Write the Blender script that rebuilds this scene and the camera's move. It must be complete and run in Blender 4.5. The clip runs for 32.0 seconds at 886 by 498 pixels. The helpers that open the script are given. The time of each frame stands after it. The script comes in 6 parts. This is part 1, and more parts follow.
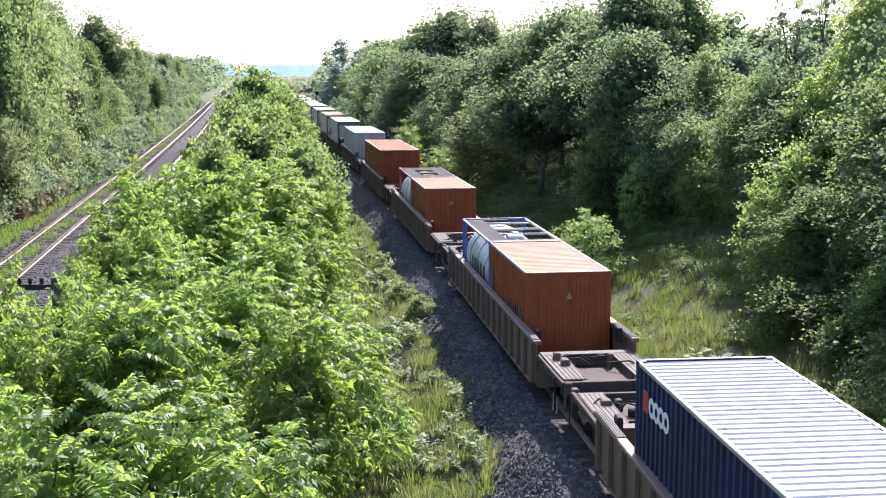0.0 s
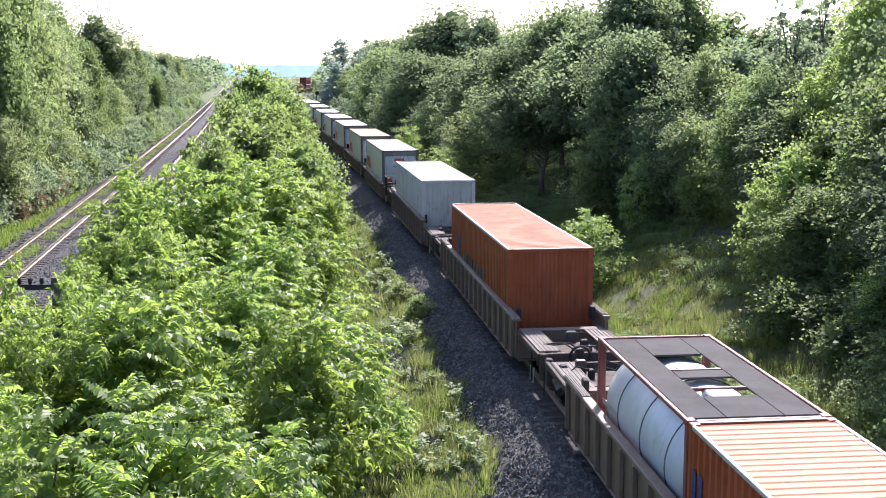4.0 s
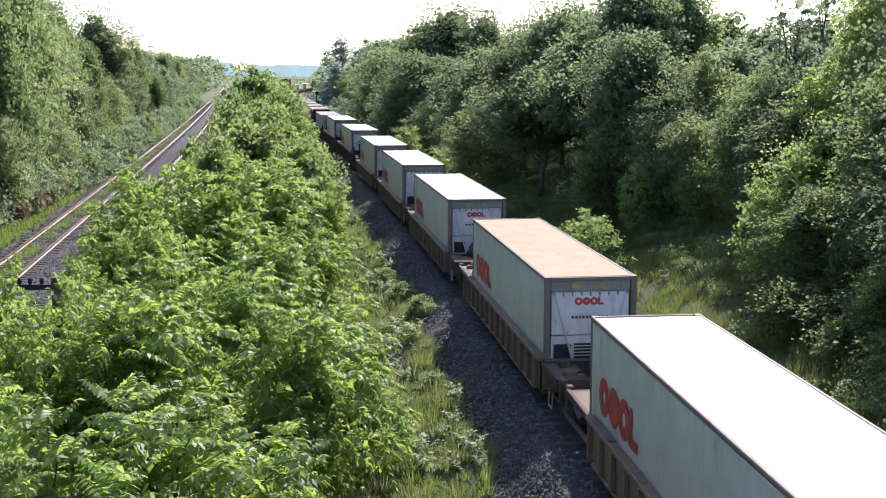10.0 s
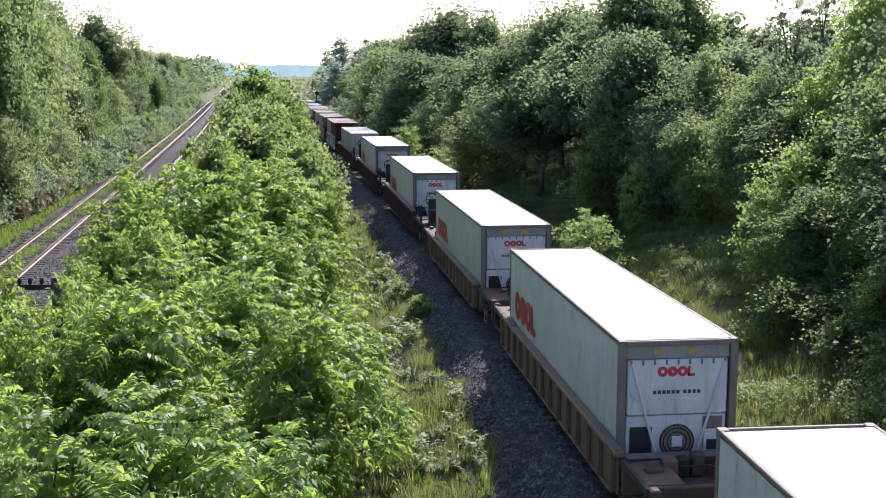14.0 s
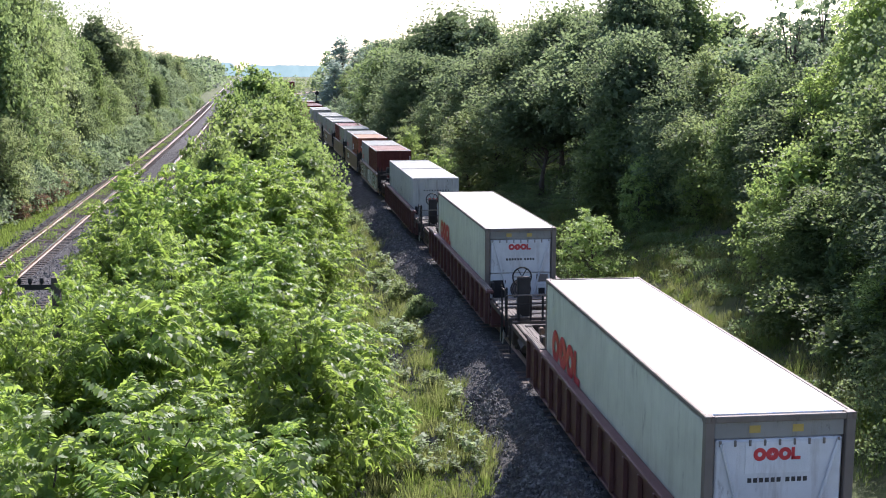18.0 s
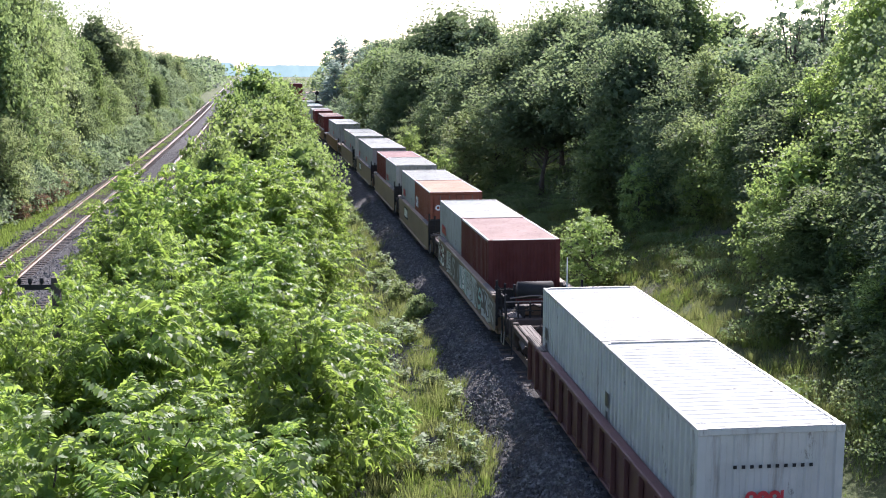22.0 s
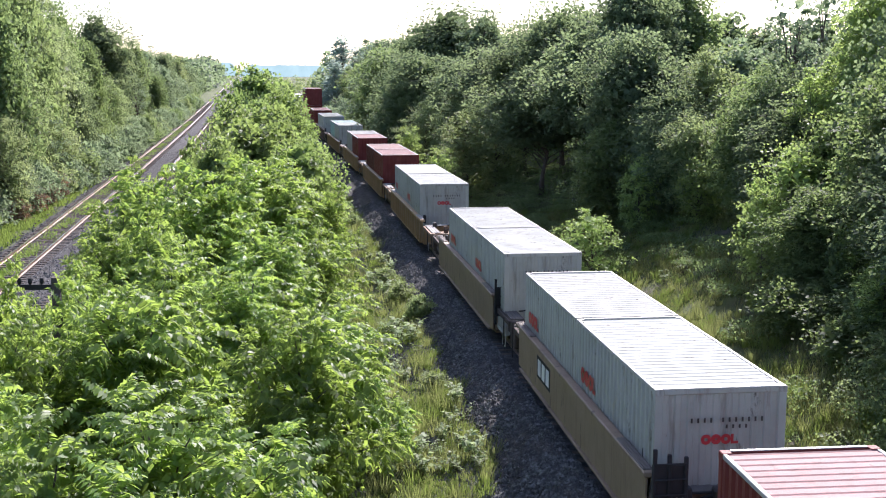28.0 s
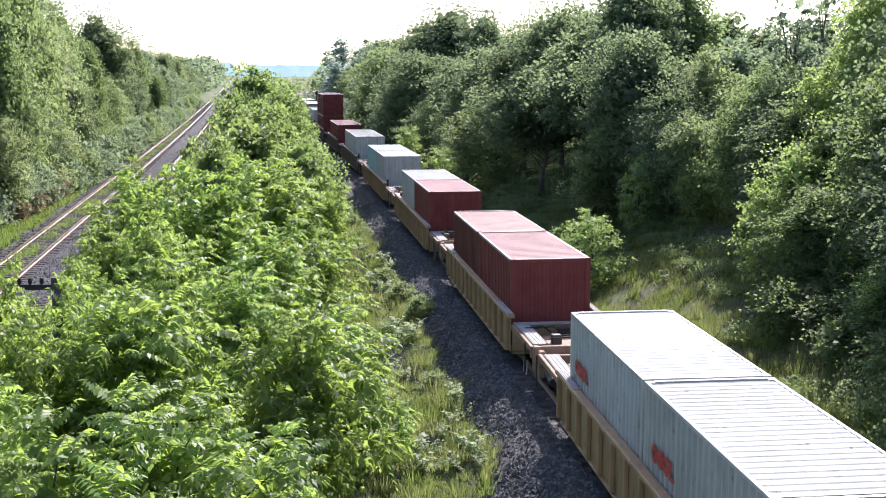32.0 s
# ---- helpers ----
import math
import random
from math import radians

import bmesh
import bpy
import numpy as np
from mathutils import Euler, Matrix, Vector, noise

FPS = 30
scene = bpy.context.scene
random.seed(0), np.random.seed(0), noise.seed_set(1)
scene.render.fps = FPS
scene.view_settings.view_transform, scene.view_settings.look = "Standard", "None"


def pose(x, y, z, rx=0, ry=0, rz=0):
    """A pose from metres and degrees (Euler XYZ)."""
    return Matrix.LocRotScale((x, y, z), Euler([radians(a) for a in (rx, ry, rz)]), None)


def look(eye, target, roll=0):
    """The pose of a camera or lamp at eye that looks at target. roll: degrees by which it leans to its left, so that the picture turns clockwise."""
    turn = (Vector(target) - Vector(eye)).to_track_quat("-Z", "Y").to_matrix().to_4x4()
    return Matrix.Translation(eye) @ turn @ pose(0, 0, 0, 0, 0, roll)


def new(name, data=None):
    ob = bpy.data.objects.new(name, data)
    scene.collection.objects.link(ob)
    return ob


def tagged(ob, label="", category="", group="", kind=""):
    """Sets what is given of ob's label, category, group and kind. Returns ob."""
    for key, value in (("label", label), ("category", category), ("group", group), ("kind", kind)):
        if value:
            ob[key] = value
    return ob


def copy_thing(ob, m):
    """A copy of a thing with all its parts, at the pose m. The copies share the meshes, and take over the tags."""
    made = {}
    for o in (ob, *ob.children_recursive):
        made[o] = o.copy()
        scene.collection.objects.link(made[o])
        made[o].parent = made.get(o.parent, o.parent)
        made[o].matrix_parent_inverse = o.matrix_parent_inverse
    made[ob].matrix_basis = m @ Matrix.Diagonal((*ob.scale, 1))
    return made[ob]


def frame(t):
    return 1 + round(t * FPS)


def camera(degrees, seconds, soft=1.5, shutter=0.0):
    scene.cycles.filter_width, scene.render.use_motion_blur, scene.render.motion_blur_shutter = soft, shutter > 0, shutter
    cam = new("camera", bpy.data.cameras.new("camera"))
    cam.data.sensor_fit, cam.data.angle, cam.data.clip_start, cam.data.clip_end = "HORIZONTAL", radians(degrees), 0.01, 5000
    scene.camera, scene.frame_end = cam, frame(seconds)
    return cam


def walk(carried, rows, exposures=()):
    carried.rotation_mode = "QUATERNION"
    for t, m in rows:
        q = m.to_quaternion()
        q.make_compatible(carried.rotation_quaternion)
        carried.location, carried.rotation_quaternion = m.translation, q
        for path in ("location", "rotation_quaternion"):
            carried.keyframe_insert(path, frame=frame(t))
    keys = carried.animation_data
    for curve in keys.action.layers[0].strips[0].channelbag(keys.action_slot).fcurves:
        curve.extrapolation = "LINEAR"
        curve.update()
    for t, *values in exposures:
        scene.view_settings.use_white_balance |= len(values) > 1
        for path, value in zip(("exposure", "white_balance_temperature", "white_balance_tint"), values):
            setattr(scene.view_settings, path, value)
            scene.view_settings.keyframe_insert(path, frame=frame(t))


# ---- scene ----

# camera on a road bridge over the cutting, standing still
EYE = (0.0, 0.0, 8.54)
cam = camera(41.26, 32.0, soft=1.05)
VIEW = look(EYE, (EYE[0] + 15.17, EYE[1] + 97.68, EYE[2] - 15.09))
PATH = [(0.0, VIEW), (32.0, VIEW)]
# the clip's camera opens and closes its iris a little as bright roofs pass
LIGHT = [(0.0, 1.2), (3.0, 1.28), (5.5, 1.12), (7.0, 1.08), (10.0, 0.8), (12.0, 0.82), (13.0, 0.76), (17.0, 0.88), (21.0, 0.94), (23.0, 1.08), (25.0, 1.02), (28.0, 1.0), (30.0, 0.99), (32.0, 1.1)]
walk(cam, PATH, exposures=[(t, e, 6150, 21) for t, e in LIGHT])

# ---- light ----
SUN_AWAY = Vector((0.54, 1.03, 1.0)).normalized()
world = bpy.data.worlds.new("world")
scene.world = world
world.use_nodes = True
wn = world.node_tree.nodes
sky = wn.new("ShaderNodeTexSky")
sky.sky_type, sky.sun_disc = "NISHITA", False
sky.sun_elevation = math.asin(SUN_AWAY.z)
sky.sun_rotation = math.atan2(SUN_AWAY.x, SUN_AWAY.y)
sky.dust_density, sky.air_density = 1.6, 0.75
wn["Background"].inputs["Strength"].default_value = 0.15
world.node_tree.links.new(sky.outputs[0], wn["Background"].inputs["Color"])
sun = new("sun", bpy.data.lights.new("sun", "SUN"))
sun.data.energy, sun.data.angle, sun.data.color = 4.8, radians(0.6), (1.0, 0.95, 0.88)
sun.matrix_world = look((60, 80, 90), Vector((60, 80, 90)) - SUN_AWAY)


# ---- materials ----
def nodes_of(name):
    m = bpy.data.materials.new(name)
    m.use_nodes = True
    t = m.node_tree
    return m, t.nodes, t.links, t.nodes["Principled BSDF"]


def ramp_of(n, stops):
    r = n.new("ShaderNodeValToRGB")
    el = r.color_ramp.elements
    while len(el) < len(stops):
        el.new(0.5)
    for e, (p, c) in zip(el, stops):
        e.position, e.color = p, (*c, 1)
    return r


def noise_of(n, l, scale, detail=4, rough=0.6, stretch=None):
    tc = n.new("ShaderNodeTexCoord")
    tx = n.new("ShaderNodeTexNoise")
    tx.inputs["Scale"].default_value = scale
    tx.inputs["Detail"].default_value = detail
    tx.inputs["Roughness"].default_value = rough
    src = tc.outputs["Object"]
    if stretch:
        mp = n.new("ShaderNodeMapping")
        mp.inputs["Scale"].default_value = stretch
        l.new(src, mp.inputs["Vector"])
        src = mp.outputs[0]
    l.new(src, tx.inputs["Vector"])
    return tx


def mixed(n, l, a, b, fac, mode="MIX"):
    mx = n.new("ShaderNodeMix")
    mx.data_type, mx.blend_type = "RGBA", mode
    for v, sock in ((a, mx.inputs[6]), (b, mx.inputs[7]), (fac, mx.inputs[0])):
        if hasattr(v, "is_linked"):
            l.new(v, sock)
        elif isinstance(v, tuple):
            sock.default_value = (*v, 1)
        else:
            sock.default_value = v
    return mx.outputs[2]


def painted(name, base, dirt=(0.12, 0.09, 0.07), rough=0.45, metal=0.0, wear=0.35, streak=True, bump=0.02, scale=1.3, spec=0.5, coat=0.0):
    """Weathered paint: broad fading, vertical dirt streaks, fine grain."""
    m, n, l, b = nodes_of(name)
    broad = noise_of(n, l, scale, 5)
    r1 = ramp_of(n, [(0.3, (0, 0, 0)), (0.75, (1, 1, 1))])
    l.new(broad.outputs[0], r1.inputs[0])
    faded = tuple(min(1, c * 1.25 + 0.02) for c in base)
    col = mixed(n, l, base, faded, r1.outputs[0])
    st = noise_of(n, l, 4.0, 6, 0.7, (1.0, 1.0, 0.12) if streak else (1, 1, 1))
    r2 = ramp_of(n, [(0.52, (0, 0, 0)), (0.8, (wear, wear, wear))])
    l.new(st.outputs[0], r2.inputs[0])
    col = mixed(n, l, col, dirt, r2.outputs[0])
    sp = noise_of(n, l, 2.6, 8, 0.75, (1.0, 1.0, 0.35) if streak else (1, 1, 1))
    r3 = ramp_of(n, [(0.6, (0, 0, 0)), (0.68, (wear, wear, wear))])
    l.new(sp.outputs[0], r3.inputs[0])
    col = mixed(n, l, col, tuple(c * 0.45 for c in dirt), r3.outputs[0])
    oi = n.new("ShaderNodeObjectInfo")
    hs = n.new("ShaderNodeHueSaturation")
    mr = n.new("ShaderNodeMapRange")
    mr.inputs[3].default_value, mr.inputs[4].default_value = 0.9, 1.08
    l.new(oi.outputs["Random"], mr.inputs[0])
    l.new(mr.outputs[0], hs.inputs["Value"])
    l.new(col, hs.inputs["Color"])
    l.new(hs.outputs[0], b.inputs["Base Color"])
    b.inputs["Roughness"].default_value, b.inputs["Metallic"].default_value = rough, metal
    b.inputs["Specular IOR Level"].default_value, b.inputs["Coat Weight"].default_value, b.inputs["Coat Roughness"].default_value = spec, coat, 0.45
    fine = noise_of(n, l, 40, 3)
    bp = n.new("ShaderNodeBump")
    bp.inputs["Strength"].default_value, bp.inputs["Distance"].default_value = 0.35, bump
    l.new(fine.outputs[0], bp.inputs["Height"])
    l.new(bp.outputs[0], b.inputs["Normal"])
    return m


def leafy(name, dark, light, through_col, rough=0.6, thick=0.5, spec=0.32):
    """Leaves: colour by leaf and by tree, light shining through them."""
    m, n, l, b = nodes_of(name)
    geo = n.new("ShaderNodeNewGeometry")
    oi = n.new("ShaderNodeObjectInfo")
    bough = noise_of(n, l, 0.9, 2, 0.5)
    wide = n.new("ShaderNodeMapRange")
    wide.inputs[1].default_value, wide.inputs[2].default_value = 0.35, 0.65
    l.new(bough.outputs[0], wide.inputs[0])
    share = n.new("ShaderNodeMix")
    share.inputs[0].default_value = 0.5
    l.new(geo.outputs["Random Per Island"], share.inputs[2])
    l.new(wide.outputs[0], share.inputs[3])
    col = mixed(n, l, dark, light, share.outputs[0])
    hs = n.new("ShaderNodeHueSaturation")
    mr = n.new("ShaderNodeMapRange")
    mr.inputs[3].default_value, mr.inputs[4].default_value = 0.72, 1.2
    l.new(oi.outputs["Random"], mr.inputs[0])
    l.new(mr.outputs[0], hs.inputs["Value"])
    mh = n.new("ShaderNodeMapRange")
    mh.inputs[3].default_value, mh.inputs[4].default_value = 0.485, 0.515
    l.new(oi.outputs["Random"], mh.inputs[0])
    l.new(mh.outputs[0], hs.inputs["Hue"])
    l.new(col, hs.inputs["Color"])
    l.new(hs.outputs[0], b.inputs["Base Color"])
    b.inputs["Roughness"].default_value = rough
    b.inputs["Specular IOR Level"].default_value = spec
    tr = n.new("ShaderNodeBsdfTranslucent")
    tcol = mixed(n, l, hs.outputs[0], through_col, 0.6)
    l.new(tcol, tr.inputs["Color"])
    ms = n.new("ShaderNodeMixShader")
    ms.inputs[0].default_value = thick
    l.new(b.outputs[0], ms.inputs[1])
    l.new(tr.outputs[0], ms.inputs[2])
    l.new(ms.outputs[0], n["Material Output"].inputs["Surface"])
    return m


def ground_mat(name, stops, scale, fine_scale, bump=0.06, rough=0.95):
    m, n, l, b = nodes_of(name)
    a = noise_of(n, l, scale, 6, 0.65)
    f = noise_of(n, l, fine_scale, 4, 0.7)
    mx = n.new("ShaderNodeMath")
    mx.operation = "MULTIPLY_ADD"
    l.new(f.outputs[0], mx.inputs[0])
    mx.inputs[1].default_value = 0.55
    sb = n.new("ShaderNodeMath")
    sb.operation = "SUBTRACT"
    l.new(a.outputs[0], sb.inputs[0])
    sb.inputs[1].default_value = 0.27
    l.new(sb.outputs[0], mx.inputs[2])
    r = ramp_of(n, stops)
    l.new(mx.outputs[0], r.inputs[0])
    l.new(r.outputs[0], b.inputs["Base Color"])
    b.inputs["Roughness"].default_value = rough
    bp = n.new("ShaderNodeBump")
    bp.inputs["Distance"].default_value = bump
    l.new(f.outputs[0], bp.inputs["Height"])
    l.new(bp.outputs[0], b.inputs["Normal"])
    return m


M = dict(
    grass=ground_mat("grassy_ground", [(0.2, (0.11, 0.095, 0.075)), (0.32, (0.13, 0.115, 0.085)), (0.42, (0.06, 0.075, 0.025)), (0.66, (0.09, 0.12, 0.035)), (0.82, (0.16, 0.15, 0.07))], 0.5, 12, 0.1),
    ballast=ground_mat("ballast_stone", [(0.25, (0.015, 0.015, 0.016)), (0.5, (0.045, 0.043, 0.044)), (0.75, (0.12, 0.12, 0.12))], 3.0, 22, 0.09),
    stone=ground_mat("crushed_stone", [(0.25, (0.04, 0.04, 0.042)), (0.5, (0.11, 0.11, 0.11)), (0.75, (0.3, 0.3, 0.29))], 5.0, 14, 0.02),
    timber=ground_mat("tarred_timber", [(0.3, (0.045, 0.035, 0.03)), (0.6, (0.1, 0.08, 0.065)), (0.8, (0.17, 0.14, 0.11))], 2.0, 18, 0.02),
    rail=painted("worn_rail_steel", (0.28, 0.2, 0.15), (0.14, 0.07, 0.04), 0.4, 0.6, 0.6, False),
    rail_top=painted("polished_rail", (0.6, 0.58, 0.55), (0.4, 0.3, 0.24), 0.22, 0.9, 0.3, False),
    bark=ground_mat("bark", [(0.3, (0.05, 0.04, 0.03)), (0.6, (0.12, 0.1, 0.08)), (0.8, (0.2, 0.18, 0.15))], 3.0, 20, 0.03),
    leaf_walnut=leafy("bright_pinnate_leaves", (0.03, 0.058, 0.021), (0.178, 0.28, 0.072), (0.7, 0.95, 0.165), 0.48, 0.44, 0.3),
    leaf_elm=leafy("mid_green_leaves", (0.05, 0.092, 0.034), (0.2, 0.275, 0.1), (0.46, 0.62, 0.16), 0.5, 0.5, 0.35),
    # oak green shifted towards blue, to put haze into the leaf colour
    leaf_oak=leafy("broad_green_leaves", (0.06, 0.09, 0.058), (0.135, 0.185, 0.108), (0.37, 0.48, 0.2), 0.65, 0.5, 0.08),
    leaf_bush=leafy("deep_green_bush_leaves", (0.055, 0.088, 0.045), (0.145, 0.205, 0.092), (0.42, 0.56, 0.18), 0.55, 0.5, 0.2),
    # ash green lightened and blued, again haze in the leaf colour
    leaf_ash=leafy("grey_green_leaves", (0.08, 0.125, 0.084), (0.18, 0.24, 0.155), (0.37, 0.48, 0.23), 0.55, 0.52, 0.25),
    leaf_lime=leafy("yellow_green_leaves", (0.08, 0.122, 0.062), (0.215, 0.27, 0.135), (0.52, 0.64, 0.24), 0.52, 0.53, 0.3),
    leaf_poplar=leafy("pale_fluttering_leaves", (0.09, 0.14, 0.05), (0.25, 0.335, 0.12), (0.56, 0.73, 0.19), 0.48, 0.52, 0.3),
    # needles made paler and bluer, with distance haze put into their colour
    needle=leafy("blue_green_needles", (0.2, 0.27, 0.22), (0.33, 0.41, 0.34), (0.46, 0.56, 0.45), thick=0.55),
    leaf_rust=leafy("withered_red_leaves", (0.13, 0.095, 0.06), (0.23, 0.145, 0.09), (0.3, 0.19, 0.1), thick=0.4),
    weed=leafy("silvery_weed_leaves", (0.22, 0.29, 0.15), (0.4, 0.46, 0.3), (0.46, 0.58, 0.26)),
    blade=leafy("straw_green_grass_blades", (0.09, 0.125, 0.045), (0.24, 0.25, 0.11), (0.4, 0.45, 0.14), thick=0.45),
    blade_green=leafy("fresh_green_grass_blades", (0.06, 0.11, 0.03), (0.16, 0.23, 0.06), (0.36, 0.48, 0.1), thick=0.45),
    orange=painted("orange_paint", (0.265, 0.056, 0.014), (0.085, 0.03, 0.018), 0.5, wear=0.7, spec=0.22),
    rust_orange=painted("faded_orange_paint", (0.24, 0.07, 0.036), (0.1, 0.035, 0.022), 0.5, wear=0.75, spec=0.25),
    brown=painted("red_brown_paint", (0.1, 0.02, 0.014), (0.045, 0.018, 0.014), 0.55, spec=0.2),
    red=painted("dull_red_paint", (0.165, 0.03, 0.022), (0.075, 0.03, 0.024), 0.55, spec=0.22),
    white=painted("chalky_white_paint", (0.37, 0.36, 0.3), (0.13, 0.09, 0.065), 0.55, wear=0.9, spec=0.3),
    grey=painted("pale_grey_paint", (0.41, 0.41, 0.36), (0.15, 0.11, 0.08), 0.5, wear=0.85, spec=0.35),
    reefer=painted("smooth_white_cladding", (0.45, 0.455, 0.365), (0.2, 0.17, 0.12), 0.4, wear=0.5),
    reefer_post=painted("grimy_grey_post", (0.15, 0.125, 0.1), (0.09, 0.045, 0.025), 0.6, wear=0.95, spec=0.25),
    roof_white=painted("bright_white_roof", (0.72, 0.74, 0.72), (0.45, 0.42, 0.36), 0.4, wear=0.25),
    reefer_end=painted("white_machinery_panel", (0.52, 0.53, 0.52), (0.22, 0.18, 0.14), 0.45, wear=0.65),
    roof_orange=painted("chalked_orange_roof", (0.42, 0.185, 0.095), (0.28, 0.13, 0.075), 0.68, spec=0.26, streak=False, wear=0.6),
    roof_rust_orange=painted("chalked_faded_orange_roof", (0.4, 0.25, 0.16), (0.26, 0.12, 0.075), 0.68, spec=0.24, streak=False, wear=0.6),
    roof_brown=painted("chalked_brown_roof", (0.29, 0.185, 0.155), (0.17, 0.09, 0.07), 0.68, spec=0.26, streak=False, wear=0.6),
    roof_red=painted("chalked_red_roof", (0.29, 0.165, 0.15), (0.18, 0.085, 0.07), 0.68, spec=0.24, streak=False, wear=0.6),
    roof_grey=painted("dusty_grey_roof", (0.34, 0.355, 0.315), (0.16, 0.135, 0.105), 0.7, spec=0.24, wear=0.8, streak=False),
    roof_pale=painted("pale_dusty_roof", (0.44, 0.455, 0.42), (0.24, 0.2, 0.15), 0.7, spec=0.26, wear=0.7, streak=False),
    roof_teal=painted("dusty_teal_roof", (0.22, 0.34, 0.3), (0.18, 0.17, 0.14), 0.55, spec=0.4, streak=False, wear=0.6),
    # roof of the navy box: sun and sky sheen put in as pale grey
    pale_roof=painted("chalked_pale_roof", (0.34, 0.355, 0.37), (0.16, 0.16, 0.17), 0.75, spec=0.18, streak=False, wear=0.6),
    tan_roof=painted("dusty_tan_roof", (0.36, 0.245, 0.15), (0.22, 0.15, 0.095), 0.75, spec=0.15, streak=False, wear=0.6),
    teal=painted("blue_green_paint", (0.3, 0.48, 0.44), (0.2, 0.2, 0.17)),
    blue=painted("navy_blue_paint", (0.007, 0.012, 0.05), (0.02, 0.02, 0.03), spec=0.25),
    frame_blue=painted("bright_blue_steel", (0.02, 0.055, 0.24), (0.1, 0.1, 0.15)),
    frame_red=painted("maroon_steel_frame", (0.17, 0.035, 0.03), (0.09, 0.045, 0.035)),
    barrel=painted("silver_tank_cladding", (0.5, 0.53, 0.54), (0.25, 0.23, 0.19), 0.35, 0.2, wear=0.4),
    car_dark=painted("dark_brown_car_steel", (0.15, 0.1, 0.07), (0.24, 0.17, 0.11), 0.6, wear=0.75),
    car_red=painted("maroon_car_steel", (0.088, 0.03, 0.026), (0.055, 0.038, 0.032), 0.6, wear=0.6),
    car_tan=painted("dusty_tan_car_steel", (0.17, 0.115, 0.07), (0.08, 0.055, 0.035), 0.6, wear=0.85, spec=0.25),
    deck=painted("grimy_deck_steel", (0.06, 0.046, 0.037), (0.13, 0.09, 0.062), 0.8, wear=0.6, streak=False, spec=0.2),
    deck_tan=painted("dusty_tan_deck", (0.13, 0.085, 0.058), (0.06, 0.045, 0.035), 0.75, wear=0.8, streak=False, spec=0.2),
    deck_buff=painted("dusty_buff_deck", (0.24, 0.16, 0.1), (0.12, 0.08, 0.055), 0.7, wear=0.8, streak=False, spec=0.25),
    car_yellow=painted("weathered_yellow_car_steel", (0.34, 0.21, 0.095), (0.15, 0.095, 0.05), 0.6, wear=0.75),
    car_buff=painted("dusty_buff_car_steel", (0.22, 0.15, 0.09), (0.15, 0.08, 0.045), 0.6, wear=0.9),
    grating=painted("galvanised_grating", (0.15, 0.13, 0.11), (0.08, 0.06, 0.048), 0.75, 0.0, 0.6, False, spec=0.22),
    grating_pale=painted("worn_bright_grating", (0.3, 0.285, 0.26), (0.09, 0.07, 0.055), 0.65, 0.0, 0.6, False, spec=0.3),
    steel=painted("pale_galvanised_steel", (0.36, 0.36, 0.34), (0.2, 0.15, 0.11), 0.45, 0.3, 0.5),
    black=painted("black_steel", (0.02, 0.019, 0.018), (0.05, 0.04, 0.033), 0.75, spec=0.2),
    tread=painted("dark_tread_plate", (0.05, 0.048, 0.046), (0.1, 0.085, 0.07), 0.85, wear=0.5, streak=False, spec=0.12),
    reefer_header=painted("grimy_header_steel", (0.22, 0.215, 0.19), (0.12, 0.085, 0.05), 0.6, wear=0.9, spec=0.25),
    wheel=painted("oily_wheel_steel", (0.06, 0.05, 0.045), (0.1, 0.08, 0.06), 0.5, 0.5),
    mark_red=painted("red_marking", (0.42, 0.02, 0.025), (0.3, 0.06, 0.05)),
    mark_white=painted("white_marking", (0.75, 0.75, 0.72), (0.4, 0.35, 0.3)),
    mark_navy=painted("navy_marking", (0.02, 0.03, 0.12), (0.05, 0.05, 0.08)),
    mark_black=painted("black_marking", (0.025, 0.025, 0.025), (0.08, 0.08, 0.08)),
    mark_yellow=painted("yellow_warning_label", (0.36, 0.25, 0.05), (0.2, 0.16, 0.08)),
)


